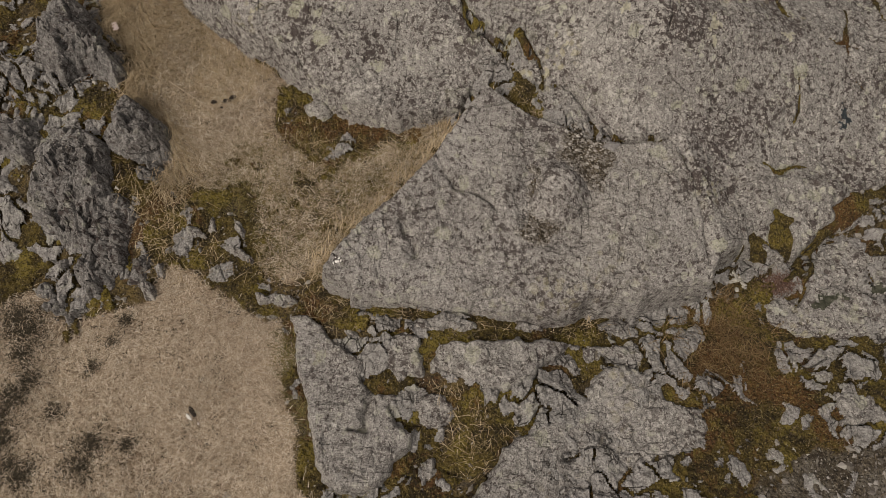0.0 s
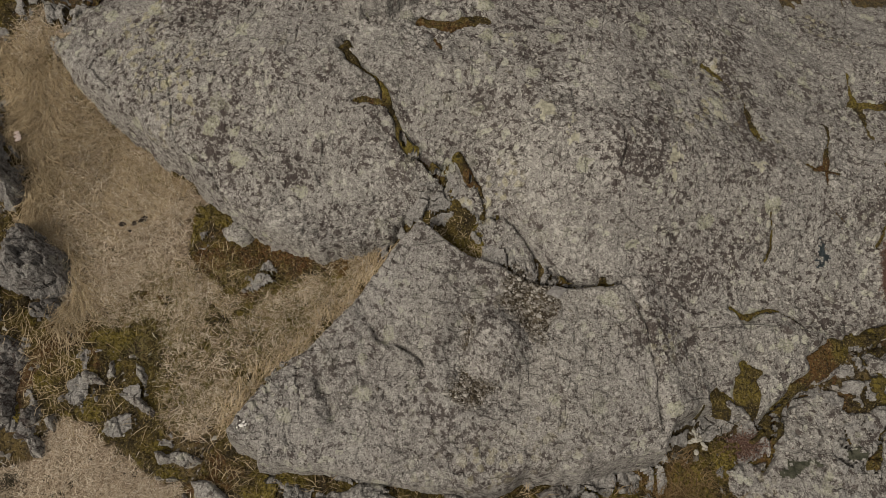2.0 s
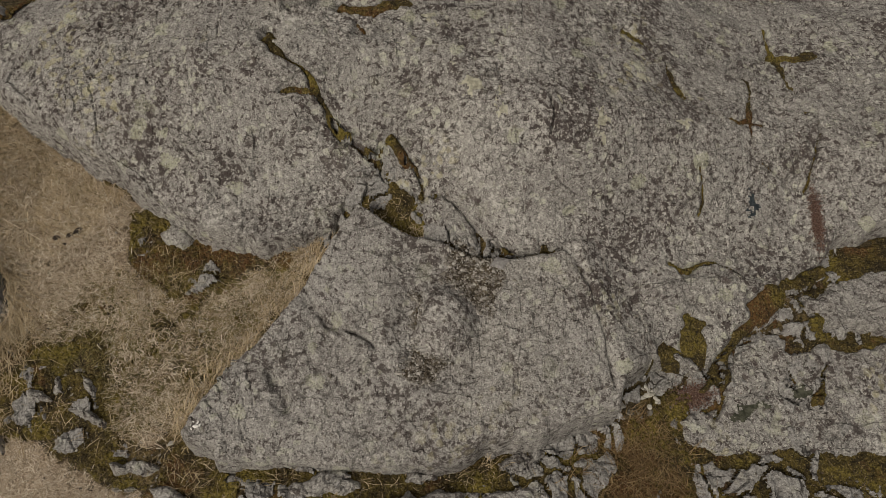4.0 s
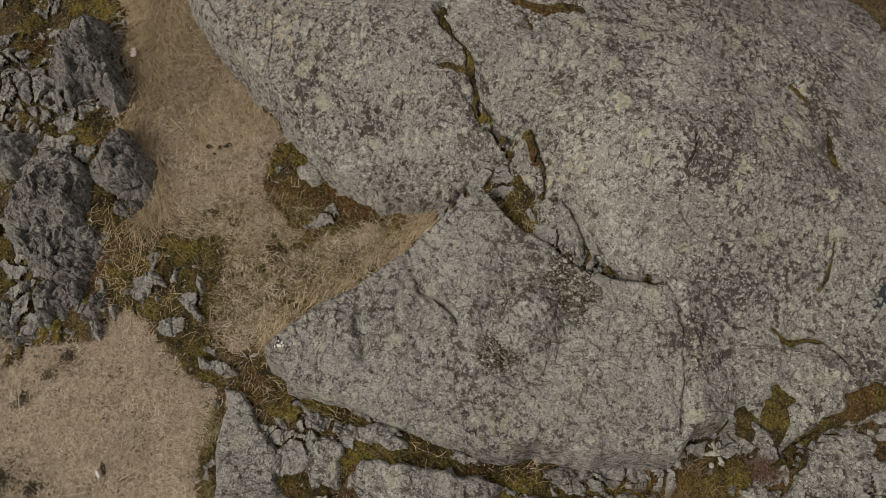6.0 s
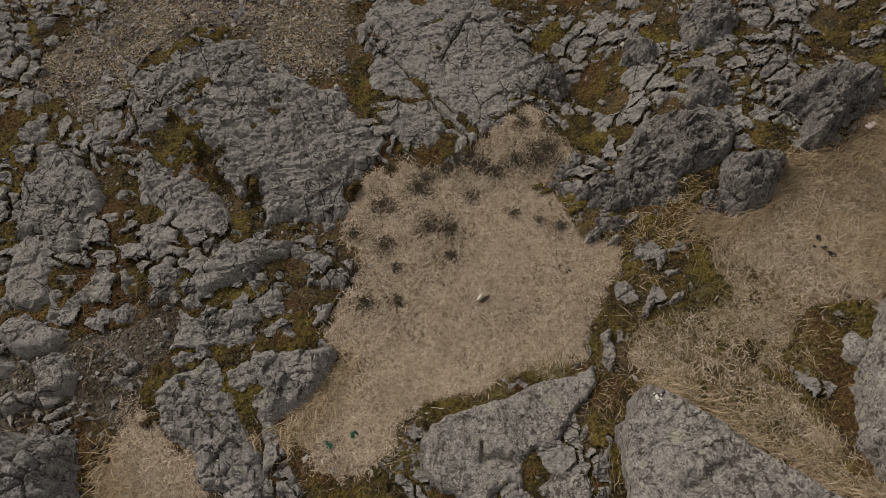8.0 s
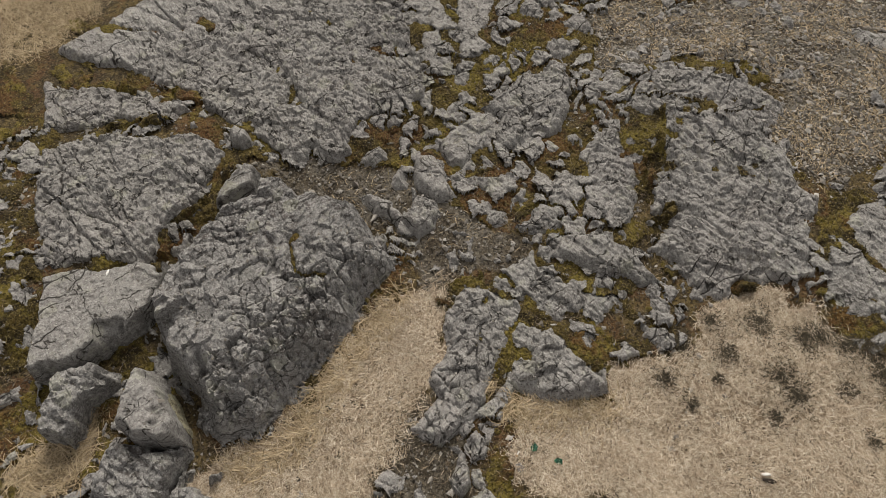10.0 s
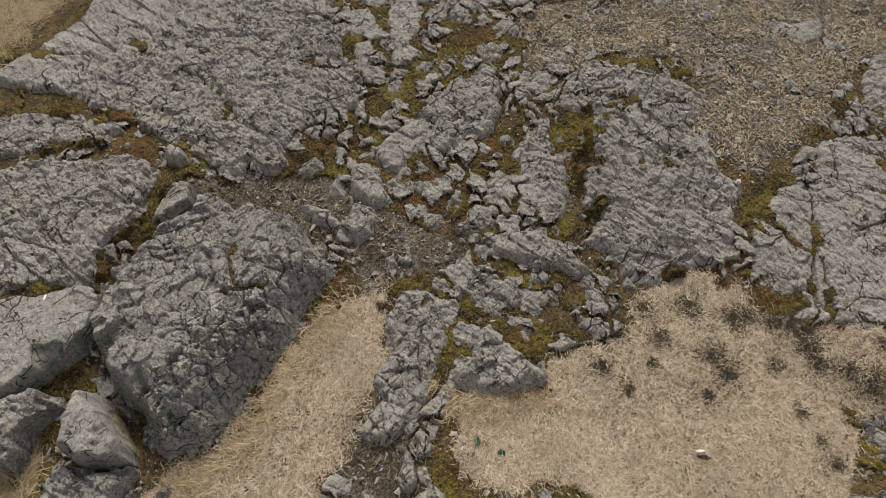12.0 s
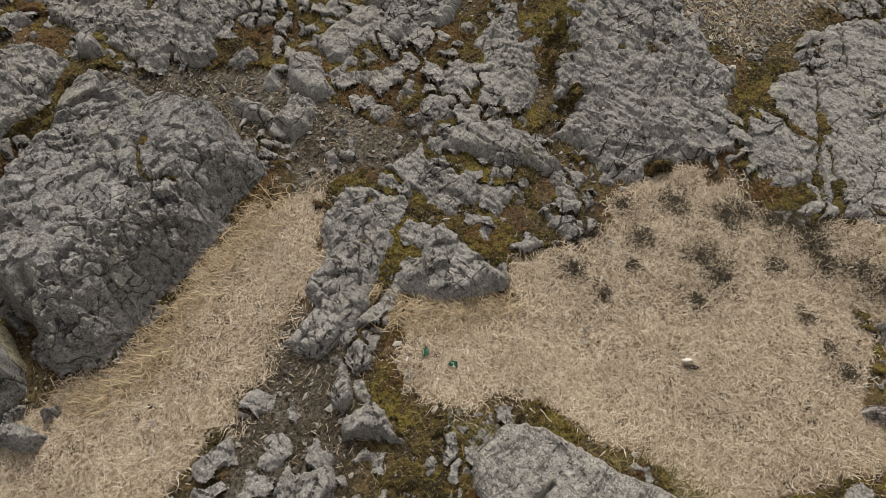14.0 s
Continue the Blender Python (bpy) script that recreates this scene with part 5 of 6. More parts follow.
crust("lichen_patch", 1.9, 3.6, 0.06, 0.03, MAT_ROSETTE, "pale yellow-green lichen crust", 309)
crust("lichen_patch", 2.52, 2.99, 0.07, 0.1, MAT_INKY, "blue-black lichen crust", 331)
crust("lichen_patch", 2.36, 1.87, 0.16, 0.07, MAT_GREENISH, "dark green-black lichen crust", 333, mass)
crust("lichen_patch", 2.62, 1.95, 0.07, 0.06, MAT_GREENISH, "dark green-black lichen crust", 335, mass)

rng = np.random.default_rng(7)


def blades(name, label, category, x, y, z, length, width, yaw, lift, material, bend=0.4, kind="stuff", group=""):
    """Narrow curved blades of three triangles each."""
    n = len(x)
    dx, dy = np.cos(yaw), np.sin(yaw)
    sx, sy = -dy * width / 2, dx * width / 2
    turn = rng.normal(0, bend, n)
    ex, ey = np.cos(yaw + turn), np.sin(yaw + turn)
    h1, h2 = np.sin(lift) * length * 0.5, np.sin(lift) * length * 0.5 + np.sin(lift * 0.3 - 0.15) * length * 0.5
    mx, my = x + dx * np.cos(lift) * length * 0.5, y + dy * np.cos(lift) * length * 0.5
    tx, ty = mx + ex * length * 0.48, my + ey * length * 0.48
    rows = (
        (x - sx, y - sy, z), (x + sx, y + sy, z), (mx - sx, my - sy, z + h1), (mx + sx, my + sy, z + h1), (tx, ty, z + h2),
    )
    co = np.stack([np.stack(r, -1) for r in rows], 1).reshape(-1, 3)
    base = np.arange(n)[:, None, None] * 5
    tri = (base + np.array([[0, 1, 3], [0, 3, 2], [2, 3, 4]])[None]).reshape(-1, 3)
    return tagged(mesh_from(name, co, tri, material), label, category, group, kind)


def scattered(outline, per_m2, fade=0.09, clump=0.5, thin=False):
    p = np.array(outline)
    lo, hi = p.min(0) - 0.1, p.max(0) + 0.1
    n = int(np.prod(hi - lo) * per_m2)
    x, y = rng.uniform(lo[0], hi[0], n), rng.uniform(lo[1], hi[1], n)
    inside = sided(x, y, outline) + 0.15 * fbm(x, y, 0.3, 5, 91, 0.65)
    ok = rng.uniform(0, 1, n) < soft((inside + fade) / (2.2 * fade)) * (1 - clump * soft((fbm(x, y, 0.35, 3, 93) + 0.05) / 0.3))
    ok &= rng.uniform(0, 1, n) > 0.85 * soft((sided(x, y, DAMP) + 0.25 * fbm(x, y, 0.2, 4, 105) + 0.02) / 0.1)
    ok &= rng.uniform(0, 1, n) < 0.12 + 0.88 * np.maximum(at(STRAW, x, y), at(SOIL, x, y)) if thin else True
    ok &= ~at(ROCKY, x, y)
    return x[ok], y[ok]


def dry(outline, name, label, per_m2, shortest, longest, material=None, heading=None, spread=3.2, width=(0.0016, 0.0034), clump=0.35, lift=0.35):
    x, y = scattered(outline, per_m2, clump=clump, thin=material is None)
    n = len(x)
    swirl = 2.5 * fbm(x, y, 0.4, 2, 95)
    yaw = (rng.uniform(-math.pi, math.pi, n) if heading is None else heading + rng.normal(0, spread, n)) + swirl
    return blades(name, label, "grass", x, y, at(LAND, x, y) + rng.uniform(-0.004, 0.014, n), rng.uniform(shortest, longest, n), rng.uniform(*width, n), yaw,
                  np.abs(rng.normal(0.0, lift, n)), material or MAT_STRAW)


dry(GRASS["meadow"], "dry_grass", "matted short straw-coloured dry grass in a meadow patch", 34000, 0.02, 0.065, width=(0.0014, 0.0029), lift=0.45)
dry(GRASS["hollow"], "dry_grass", "matted pale dry grass between the rock domes", 30000, 0.03, 0.09, clump=0.6, width=(0.0016, 0.0034), lift=0.45)
dry(GRASS["upper"], "dry_grass", "dry grass running up between outcrop and dome", 21000, 0.04, 0.12, MAT_TUSSOCK, 2.0, 0.9)
dry(GRASS["strip"], "dry_grass", "dry straw strip beside the boulder", 31000, 0.022, 0.07, width=(0.0013, 0.0027), lift=0.45)
dry([(-0.9, -4.75), (-0.2, -4.42), (0.4, -4.25), (1.2, -4.4), (1.0, -5.4), (-0.6, -5.6)], "tussock_grass", "rusty dry grass beyond the bedrock shelf", 9000, 0.05, 0.14, MAT_TUSSOCK, None, clump=0.3, lift=0.5)
dry(GRASS["cleft"], "dry_grass", "dry grass in a rock cleft", 16000, 0.05, 0.14, MAT_TUSSOCK)


def combed(line, reach, count, heading, shortest, longest, label, material=None, spread=0.45, lift=0.4):
    """Long grass leaning one way along a line."""
    p = np.array(line)
    seg = rng.integers(0, len(p) - 1, count)
    k = rng.uniform(0, 1, count)[:, None]
    pos = p[seg] * (1 - k) + p[seg + 1] * k + rng.normal(0, reach, (count, 2))
    x, y = pos[:, 0], pos[:, 1]
    ok = ~at(ROCKY, x, y)
    x, y = x[ok], y[ok]
    n = len(x)
    return blades("tussock_grass", label, "grass", x, y, at(LAND, x, y), rng.uniform(shortest, longest, n), rng.uniform(0.002, 0.004, n),
                  heading + rng.normal(0, spread, n) + 1.5 * fbm(x, y, 0.3, 2, 97), np.abs(rng.normal(0.25, lift, n)), material or MAT_TUSSOCK, 0.5)


combed([(-2.15, 4.1), (-2.0, 3.4), (-1.75, 2.75), (-1.62, 2.45)], 0.09, 5200, -1.2, 0.09, 0.22, "long combed dry grass along the outcrop")
combed([(-1.9, 4.1), (-1.5, 3.75), (-1.3, 3.6)], 0.07, 2600, -0.7, 0.09, 0.2, "long dry tussock grass at the foot of the dome")
combed([(0.12, 2.86), (-0.1, 2.6), (-0.45, 2.26), (-0.72, 1.95)], 0.04, 3000, 0.85, 0.06, 0.16, "dry grass combed along the slab's straight edge")
combed([(-0.5, -0.9), (-0.2, -0.78), (0.2, -0.68), (0.5, -0.54), (0.8, -0.62)], 0.05, 2800, -0.6, 0.06, 0.15, "yellow dry grass at the boulder's foot", spread=0.9)
combed([(-0.95, 0.36), (-0.75, 0.24), (-0.55, 0.06), (-0.5, -0.1)], 0.05, 1800, -0.9, 0.06, 0.15, "tangled dry grass at a rock's edge", spread=0.9)
combed([(-0.28, 0.55), (-0.5, 0.9), (-0.68, 1.2), (-0.85, 1.55)], 0.035, 1700, 2.4, 0.04, 0.11, "greening grass along a slab's edge", MAT_GREENING, 1.2)

dry(SOILS[4], "wisp_grass", "sparse dry grass on a gravelly flat", 3200, 0.03, 0.08, MAT_TUSSOCK, None, clump=0.7, lift=0.4)
dry(SOILS[5], "heather_sprigs", "short dark heather sprigs on bare soil", 7000, 0.015, 0.045, MAT_HEATHER, None, clump=0.9, lift=0.7)
dry(SOILS[5], "wisp_grass", "thin dry grass on dark soil beside a rock", 600, 0.03, 0.07, MAT_STRAW, None, clump=0.9, lift=0.3)
dry(SOILS[3], "wisp_grass", "sparse dry stems on stony soil", 500, 0.03, 0.08, MAT_TUSSOCK, None, clump=0.6, lift=0.3)
dry(MIXED, "hollow_grass", "olive and straw grass over moss", 7000, 0.03, 0.10, MAT_GREENING, None, clump=0.5, lift=0.4)
dry([(0.31, 3.03), (0.41, 3.06), (0.53, 3.00), (0.57, 2.92), (0.69, 2.79), (0.72, 2.71), (0.66, 2.73), (0.54, 2.78), (0.43, 2.85), (0.34, 2.93)], "tussock_grass", "golden dry grass in the joint at the slab's tip", 12000, 0.03, 0.09, MAT_TUSSOCK, None, clump=0.2, lift=0.4)
# greener wisps in the moss and in the brown hollow
dry(GRASS["hollow"], "hollow_grass", "olive grass showing through pale straw", 3000, 0.03, 0.08, MAT_GREENING, None, clump=0.95, lift=0.45)
dry([(1.2, 1.62), (1.35, 1.77), (1.56, 1.88), (1.87, 1.89), (1.95, 1.75), (2, 1.51), (1.86, 1.34), (1.69, 1.43), (1.38, 1.29), (1.31, 1.45)], "hollow_grass", "brown and green grass in a mossy hollow", 11000, 0.05, 0.16, MAT_RUST, None, clump=0.2, lift=0.5)
for outline in ([(-1.84, 2.32), (-1.62, 2.43), (-1.48, 2.2), (-1.1, 2.07), (-0.98, 1.88), (-1.08, 1.84), (-1.28, 1.93), (-1.69, 1.99)], [(-1.08, 3.12), (-0.99, 3.27), (-0.68, 3.09), (-0.27, 2.91), (0.01, 3.01), (0.27, 3.35), (0.31, 3.3), (-0.05, 2.71), (-0.47, 2.73), (-0.74, 2.57), (-0.94, 2.49), (-1.07, 2.78)], [(-0.64, 1.94), (-0.51, 1.92), (-0.41, 1.78), (-0.08, 1.76), (0.27, 1.71), (0.77, 1.74), (0.98, 1.84), (1.39, 1.87), (1.31, 1.73), (1.03, 1.62), (0.63, 1.56), (0.21, 1.54), (-0.2, 1.55), (-0.4, 1.65), (-0.67, 1.68), (-0.78, 1.82)], [(-0, 1.26), (0.27, 1.26), (0.43, 1.07), (0.37, 0.92), (0.25, 0.8), (0.1, 0.86), (0.13, 1.06)]):
    dry(outline, "wisp_grass", "thin straw wisps standing in moss", 5200, 0.04, 0.12, MAT_TUSSOCK, None, clump=0.6, lift=0.5)
x, y = rng.uniform(-4.2, 2.9, 60000), rng.uniform(-3.2, 4.3, 60000)
ok = (~at(ROCKY, x, y)) & (at(lush, x, y) + rng.normal(0, 0.2, len(x)) > 0.55) & (fbm(x, y, 0.3, 3, 99) > -0.02)
x, y = x[ok], y[ok]
n = len(x)
blades("wisp_grass", "sparse straw and green wisps between the rocks", "grass", x, y, at(LAND, x, y), rng.uniform(0.03, 0.11, n), rng.uniform(0.0016, 0.003, n),
       rng.uniform(-3.2, 3.2, n), np.abs(rng.normal(0.2, 0.4, n)), MAT_GREENING, 0.6)

# scattered dark specks of dead leaves and crowns in the grass
x, y = [np.concatenate(v) for v in zip(*(scattered(o, 55, clump=0.0) for o in GRASS.values()))]
n = len(x)
k = rng.integers(5, 16, n)
x, y = np.repeat(x, k), np.repeat(y, k)
n = len(x)
blades("dead_leaves", "small dark dead leaves and crowns in dry grass", "litter", x + rng.normal(0, 0.012, n), y + rng.normal(0, 0.012, n), at(LAND, x, y) + 0.012, rng.uniform(0.008, 0.026, n),
       rng.uniform(0.002, 0.006, n), rng.uniform(-3.2, 3.2, n), rng.uniform(0.0, 0.8, n), MAT_HEATHER, 0.8)

# dead heather, darker tufts along the meadow's far side
def tuft(cx, cy, r):
    r = 1.15 * r
    n = int(1000 * (r / 0.1) ** 2)
    away, turn = r * np.abs(rng.normal(0, 0.55, n)).clip(0, 1.4), rng.uniform(-math.pi, math.pi, n)
    away = away * (1 + 0.35 * np.sin(3 * turn + 40 * cx))
    px, py = cx + away * np.cos(turn), cy + away * np.sin(turn)
    blades("heather_tuft", "dark dead heather tuft in dry grass", "heather", px, py, at(LAND, px, py) + 0.012, rng.uniform(0.015, 0.042, n), rng.uniform(0.0018, 0.004, n),
           rng.uniform(-math.pi, math.pi, n), rng.uniform(0.1, 1.0, n), MAT_HEATHER, 0.8, kind="", group="heather tufts at the meadow edge")


tuft(-1.95, 0.54, 0.1)
tuft(-2.08, 0.76, 0.09)
tuft(-1.75, 0.35, 0.05)
tuft(-1.67, 0.54, 0.07)
tuft(-1.8, 0.82, 0.1)
tuft(-1.77, 0.93, 0.09)
tuft(-1.29, 0.42, 0.06)
tuft(-2.31, 1.04, 0.09)
tuft(-2.23, 1.17, 0.1)
tuft(-2.18, 1.27, 0.08)
tuft(-2.26, 1.41, 0.08)
tuft(-2.27, 1.54, 0.11)
tuft(-2.34, 1.61, 0.1)
tuft(-2.54, 1.47, 0.06)
tuft(-1.52, 0.61, 0.04)
tuft(-1.87, 1.36, 0.05)
tuft(-1.8, 1.5, 0.04)
tuft(-1.75, 1.63, 0.05)
tuft(-2.01, 1.1, 0.06)
tuft(-2.21, 0.94, 0.07)
tuft(-1.5, 0.33, 0.06)
tuft(-1.29, 0.61, 0.04)
tuft(-1.59, 0.94, 0.05)
tuft(-2.15, 0.81, 0.07)

# ---- chips, twigs and loose stones ----
OCT = np.array([(1, 0, 0), (0, 1, 0), (-1, 0, 0), (0, -1, 0), (0.15, 0.1, 1), (-0.1, 0.2, -1)])
OCT_F = np.array([(0, 1, 4), (1, 2, 4), (2, 3, 4), (3, 0, 4), (1, 0, 5), (2, 1, 5), (3, 2, 5), (0, 3, 5)])


def chips(x, y, z, size, flat=0.5):
    n = len(x)
    v = OCT[None] * (1 + rng.uniform(-0.4, 0.4, (n, 6, 1))) + rng.uniform(-0.25, 0.25, (n, 6, 3))
    v = v * (np.stack([rng.uniform(0.7, 1.5, n), rng.uniform(0.6, 1.0, n), flat * rng.uniform(0.6, 1.2, n)], -1) * size[:, None])[:, None, :]
    a = rng.uniform(0, 6.28, n)
    c, s = np.cos(a)[:, None], np.sin(a)[:, None]
    v = np.stack([v[..., 0] * c - v[..., 1] * s, v[..., 0] * s + v[..., 1] * c, v[..., 2]], -1)
    v = v + np.stack([x, y, z + size * flat * 0.35], -1)[:, None]
    return v.reshape(-1, 3), (np.arange(n)[:, None, None] * 6 + OCT_F[None]).reshape(-1, 3)


MAT_CHIP = blade_material("stone_chips", [(0.09, 0.078, 0.064), (0.165, 0.148, 0.127), (0.235, 0.217, 0.192), (0.42, 0.40, 0.365)])
x, y = rng.uniform(-5.2, 3.0, 150000), rng.uniform(-3.4, 4.3, 150000)
want = 0.9 * at(SOIL, x, y) + 0.30 * (1 - at(STRAW, x, y)) + 0.5 * soft((fbm(x, y, 0.5, 3, 201) - 0.05) / 0.2) * (1 - at(STRAW, x, y))
ok = (~at(ROCKY, x, y)) & (rng.uniform(0, 1, len(x)) < want * 0.5)
x, y = x[ok][:34000], y[ok][:34000]
co, tri = chips(x, y, at(LAND, x, y) + 0.004, rng.lognormal(-5.15, 0.6, len(x)).clip(0.003, 0.030), 0.5)
tagged(mesh_from("gravel", co, tri, MAT_CHIP, False), "angular grey stone chips on dark soil", "gravel", kind="stuff")
x, y = scattered(SOILS[4], 4200, clump=0.4)
co, tri = chips(x, y, at(LAND, x, y) + 0.005, rng.lognormal(-5.1, 0.55, len(x)).clip(0.003, 0.03), 0.5)
tagged(mesh_from("gravel", co, tri, MAT_CHIP, False), "coarse grey gravel on the flat", "gravel", kind="stuff")
px, py = rng.uniform(0.42, 1.08, 9000), rng.uniform(1.98, 2.82, 9000)
ok = at(pocket_in, px, py) > -0.01
px, py = px[ok], py[ok]
co, tri = chips(px, py, at(HIGH, px, py) + 0.006, rng.lognormal(-5.35, 0.5, len(px)).clip(0.002, 0.014), 0.6)
tagged(mesh_from("gravel", co, tri, MAT_CHIP, False), "pale grit in the slab's soil pocket", "gravel", kind="stuff")
# grains and crumbs lying on the rock itself
x, y = rng.uniform(-4.2, 2.9, 26000), rng.uniform(-3.2, 4.3, 26000)
ok = at(ROCKY, x, y) & (fbm(x, y, 0.25, 3, 203) > 0.06)
x, y = x[ok][:7000], y[ok][:7000]
co, tri = chips(x, y, at(HIGH, x, y), rng.lognormal(-5.4, 0.45, len(x)).clip(0.002, 0.014), 0.5)
tagged(mesh_from("rock_crumbs", co, tri, MAT_CHIP, False), "small weathered crumbs lying on the rock", "gravel", kind="stuff")
# dead stems and twigs on soil and moss
x, y = rng.uniform(-4.2, 2.9, 90000), rng.uniform(-3.2, 4.3, 90000)
ok = (~at(ROCKY, x, y)) & (rng.uniform(0, 1, len(x)) < (1 - 0.85 * at(STRAW, x, y)) * (1 - 0.8 * at(SOIL, x, y)) * soft((fbm(x, y, 0.4, 3, 205) + 0.12) / 0.25))
x, y = x[ok], y[ok]
n = len(x)
blades("dead_stems", "short dead stems and twigs strewn on soil and moss", "litter", x, y, at(LAND, x, y) + 0.012, rng.uniform(0.015, 0.07, n), rng.uniform(0.0012, 0.003, n),
       rng.uniform(-3.2, 3.2, n), np.abs(rng.normal(0.05, 0.25, n)), MAT_TWIG, 0.5)


# the moss's own shoots
i, j = np.where(moss_keep & (rng.uniform(0, 1, GX.shape) < 0.55))
pick = rng.permutation(len(i))[:60000]
i, j = i[pick], j[pick]
n = len(i)
blades("moss_shoots", "short olive moss shoots", "moss", GX[i, j] + rng.uniform(-0.005, 0.005, n), GY[i, j] + rng.uniform(-0.005, 0.005, n), mz[i, j] - 0.002, rng.uniform(0.007, 0.02, n),
       rng.uniform(0.002, 0.0045, n), rng.uniform(-3.2, 3.2, n), rng.uniform(0.2, 1.3, n), MAT_SHOOT, 0.6)


def stone(label, x, y, size, material, flat=0.6, group="loose stones in the grass"):
    co, tri = chips(np.array([x]), np.array([y]), np.array([float(at(HIGH, np.array([x]), np.array([y]))[0])]), np.array([size]), flat)
    return tagged(mesh_from("stone", co, tri, material, False), label, "stone", group)


MAT_PALE = plain_material("pale_quartz", (0.50, 0.48, 0.45), (0.68, 0.66, 0.62), 80)
MAT_DARK = plain_material("dark_dung", (0.018, 0.013, 0.010), (0.045, 0.034, 0.026), 120)
MAT_GREY = plain_material("grey_stone", (0.16, 0.15, 0.145), (0.27, 0.26, 0.25), 60)
stone("small pale stone lying in dry grass", *(0.6, -0.32), 0.028, MAT_GREY)
stone("small white stone lying in dry grass", *(0.67, -0.23), 0.026, MAT_PALE)
stone("flat grey stone on yellow moss", *(-0.34, 0.26), 0.04, MAT_GREY, 0.35)
stone("long pale stone lying on the slab", *(1.02, 2.61), 0.045, MAT_GREY, 0.5)
stone("white stone chip in dry grass", *(-1.26, 1.3), 0.012, MAT_PALE)

# small pale and dark bits in the meadow
for sx, sy, size, m, what in (
    (-1.62, 0.95, 0.010, MAT_PALE, "tiny white stone chip in dry grass"), (-0.95, 0.62, 0.011, MAT_GREY, "small grey stone chip in dry grass"),
    (-1.5, 0.55, 0.009, MAT_PALE, "tiny white stone chip in dry grass"), (-1.05, 0.83, 0.010, MAT_DARK, "dark crumb of dung in dry grass"),
    (-0.92, 0.74, 0.012, MAT_DARK, "dark crumb of dung in dry grass"), (-1.75, 0.72, 0.009, MAT_DARK, "dark crumb of dung in dry grass"),
    (-1.42, 0.83, 0.010, MAT_DARK, "dark crumb of dung in dry grass"), (-1.0, 0.5, 0.013, MAT_DARK, "dark crumb of dung in dry grass"),
    (-1.55, 1.2, 0.009, MAT_DARK, "dark crumb of dung in dry grass"), (-1.52, 2.6, 0.010, MAT_DARK, "dark crumb of dung in dry grass"),
    (0.1, -0.5, 0.014, MAT_DARK, "dark crumb of dung in dry grass"), (0.24, -0.28, 0.013, MAT_DARK, "dark crumb of dung in dry grass"),
):
    stone(what, sx, sy, size, m)


def blob(bm, centre, radii, seed, turn=0.0):
    made = bmesh.ops.create_icosphere(bm, subdivisions=2, radius=1.0)["verts"]
    r = random.Random(seed)
    rot = Matrix.Rotation(turn, 3, "Z")
    for v in made:
        k = 1 + r.uniform(-0.12, 0.12)
        v.co = rot @ Vector((v.co.x * radii[0] * k, v.co.y * radii[1] * k, v.co.z * radii[2] * k)) + Vector(centre)


def thing(name, bm, material, label, category, group=""):
    me = bpy.data.meshes.new(name)
    bm.to_mesh(me)
    bm.free()
    me.materials.append(material)
    return tagged(new(name, me), label, category, group)


def part(name, bm, material, parent, label=""):
    ob = thing(name, bm, material, label, "")
    ob.parent = parent
    return ob


def lie(x, y):
    return float(at(HIGH, np.array([x]), np.array([y]))[0])


# droppings on the pale grass
for dx, dy, r, turn in ((0, 0, 0.026, 0.5), (0.035, 0.022, 0.03, 0.9), (-0.075, -0.012, 0.022, 0.1), (-0.02, -0.055, 0.012, 0.0)):
    bm = bmesh.new()
    cx, cy = (-1.35, 3.02)
    blob(bm, (cx + dx, cy + dy, lie(cx, cy) + 0.016), (r, r * 0.62, r * 0.55), int(1000 * (dx + 1)), turn)
    thing("dropping", bm, MAT_DARK, "dark dried animal dropping on dry grass", "dropping", "droppings on the grass")

# bottle-glass shards
MAT_GLASS, gn, gl, gb = shader("green_glass", 0.05)
gb.inputs["Base Color"].default_value = (0.012, 0.13, 0.065, 1)
gb.inputs["Transmission Weight"].default_value = 0.6
gb.inputs["Specular IOR Level"].default_value = 0.5
for (cx, cy), turn, size in (((-0.46, 0.24), 0.4, 0.026), ((-0.51, 0.37), 1.9, 0.023)):
    bm = bmesh.new()
    shape = [(-1, -0.5), (0.2, -0.7), (1.0, -0.1), (0.5, 0.7), (-0.6, 0.5)]
    z = lie(cx, cy) + 0.018
    rows = []
    for lift in (0.0, 0.004):
        rows.append([bm.verts.new((cx + size * (u * math.cos(turn) - v * math.sin(turn)), cy + size * (u * math.sin(turn) + v * math.cos(turn)), z + lift + 0.012 * u * v + 0.3 * size * v)) for u, v in shape])
    bm.faces.new(rows[1])
    bm.faces.new(rows[0][::-1])
    for i in range(5):
        bm.faces.new((rows[0][i], rows[0][(i + 1) % 5], rows[1][(i + 1) % 5], rows[1][i]))
    thing("glass_shard", bm, MAT_GLASS, "curved shard of green bottle glass on grass", "glass", "green glass shards")


def rod(bm, a, b, radius, sides=8, end=None):
    a, b = Vector(a), Vector(b)
    m = Matrix.Translation((a + b) / 2) @ (b - a).to_track_quat("Z", "Y").to_matrix().to_4x4()
    bmesh.ops.create_cone(bm, cap_ends=True, segments=sides, radius1=radius, radius2=radius if end is None else end, depth=(b - a).length, matrix=m)


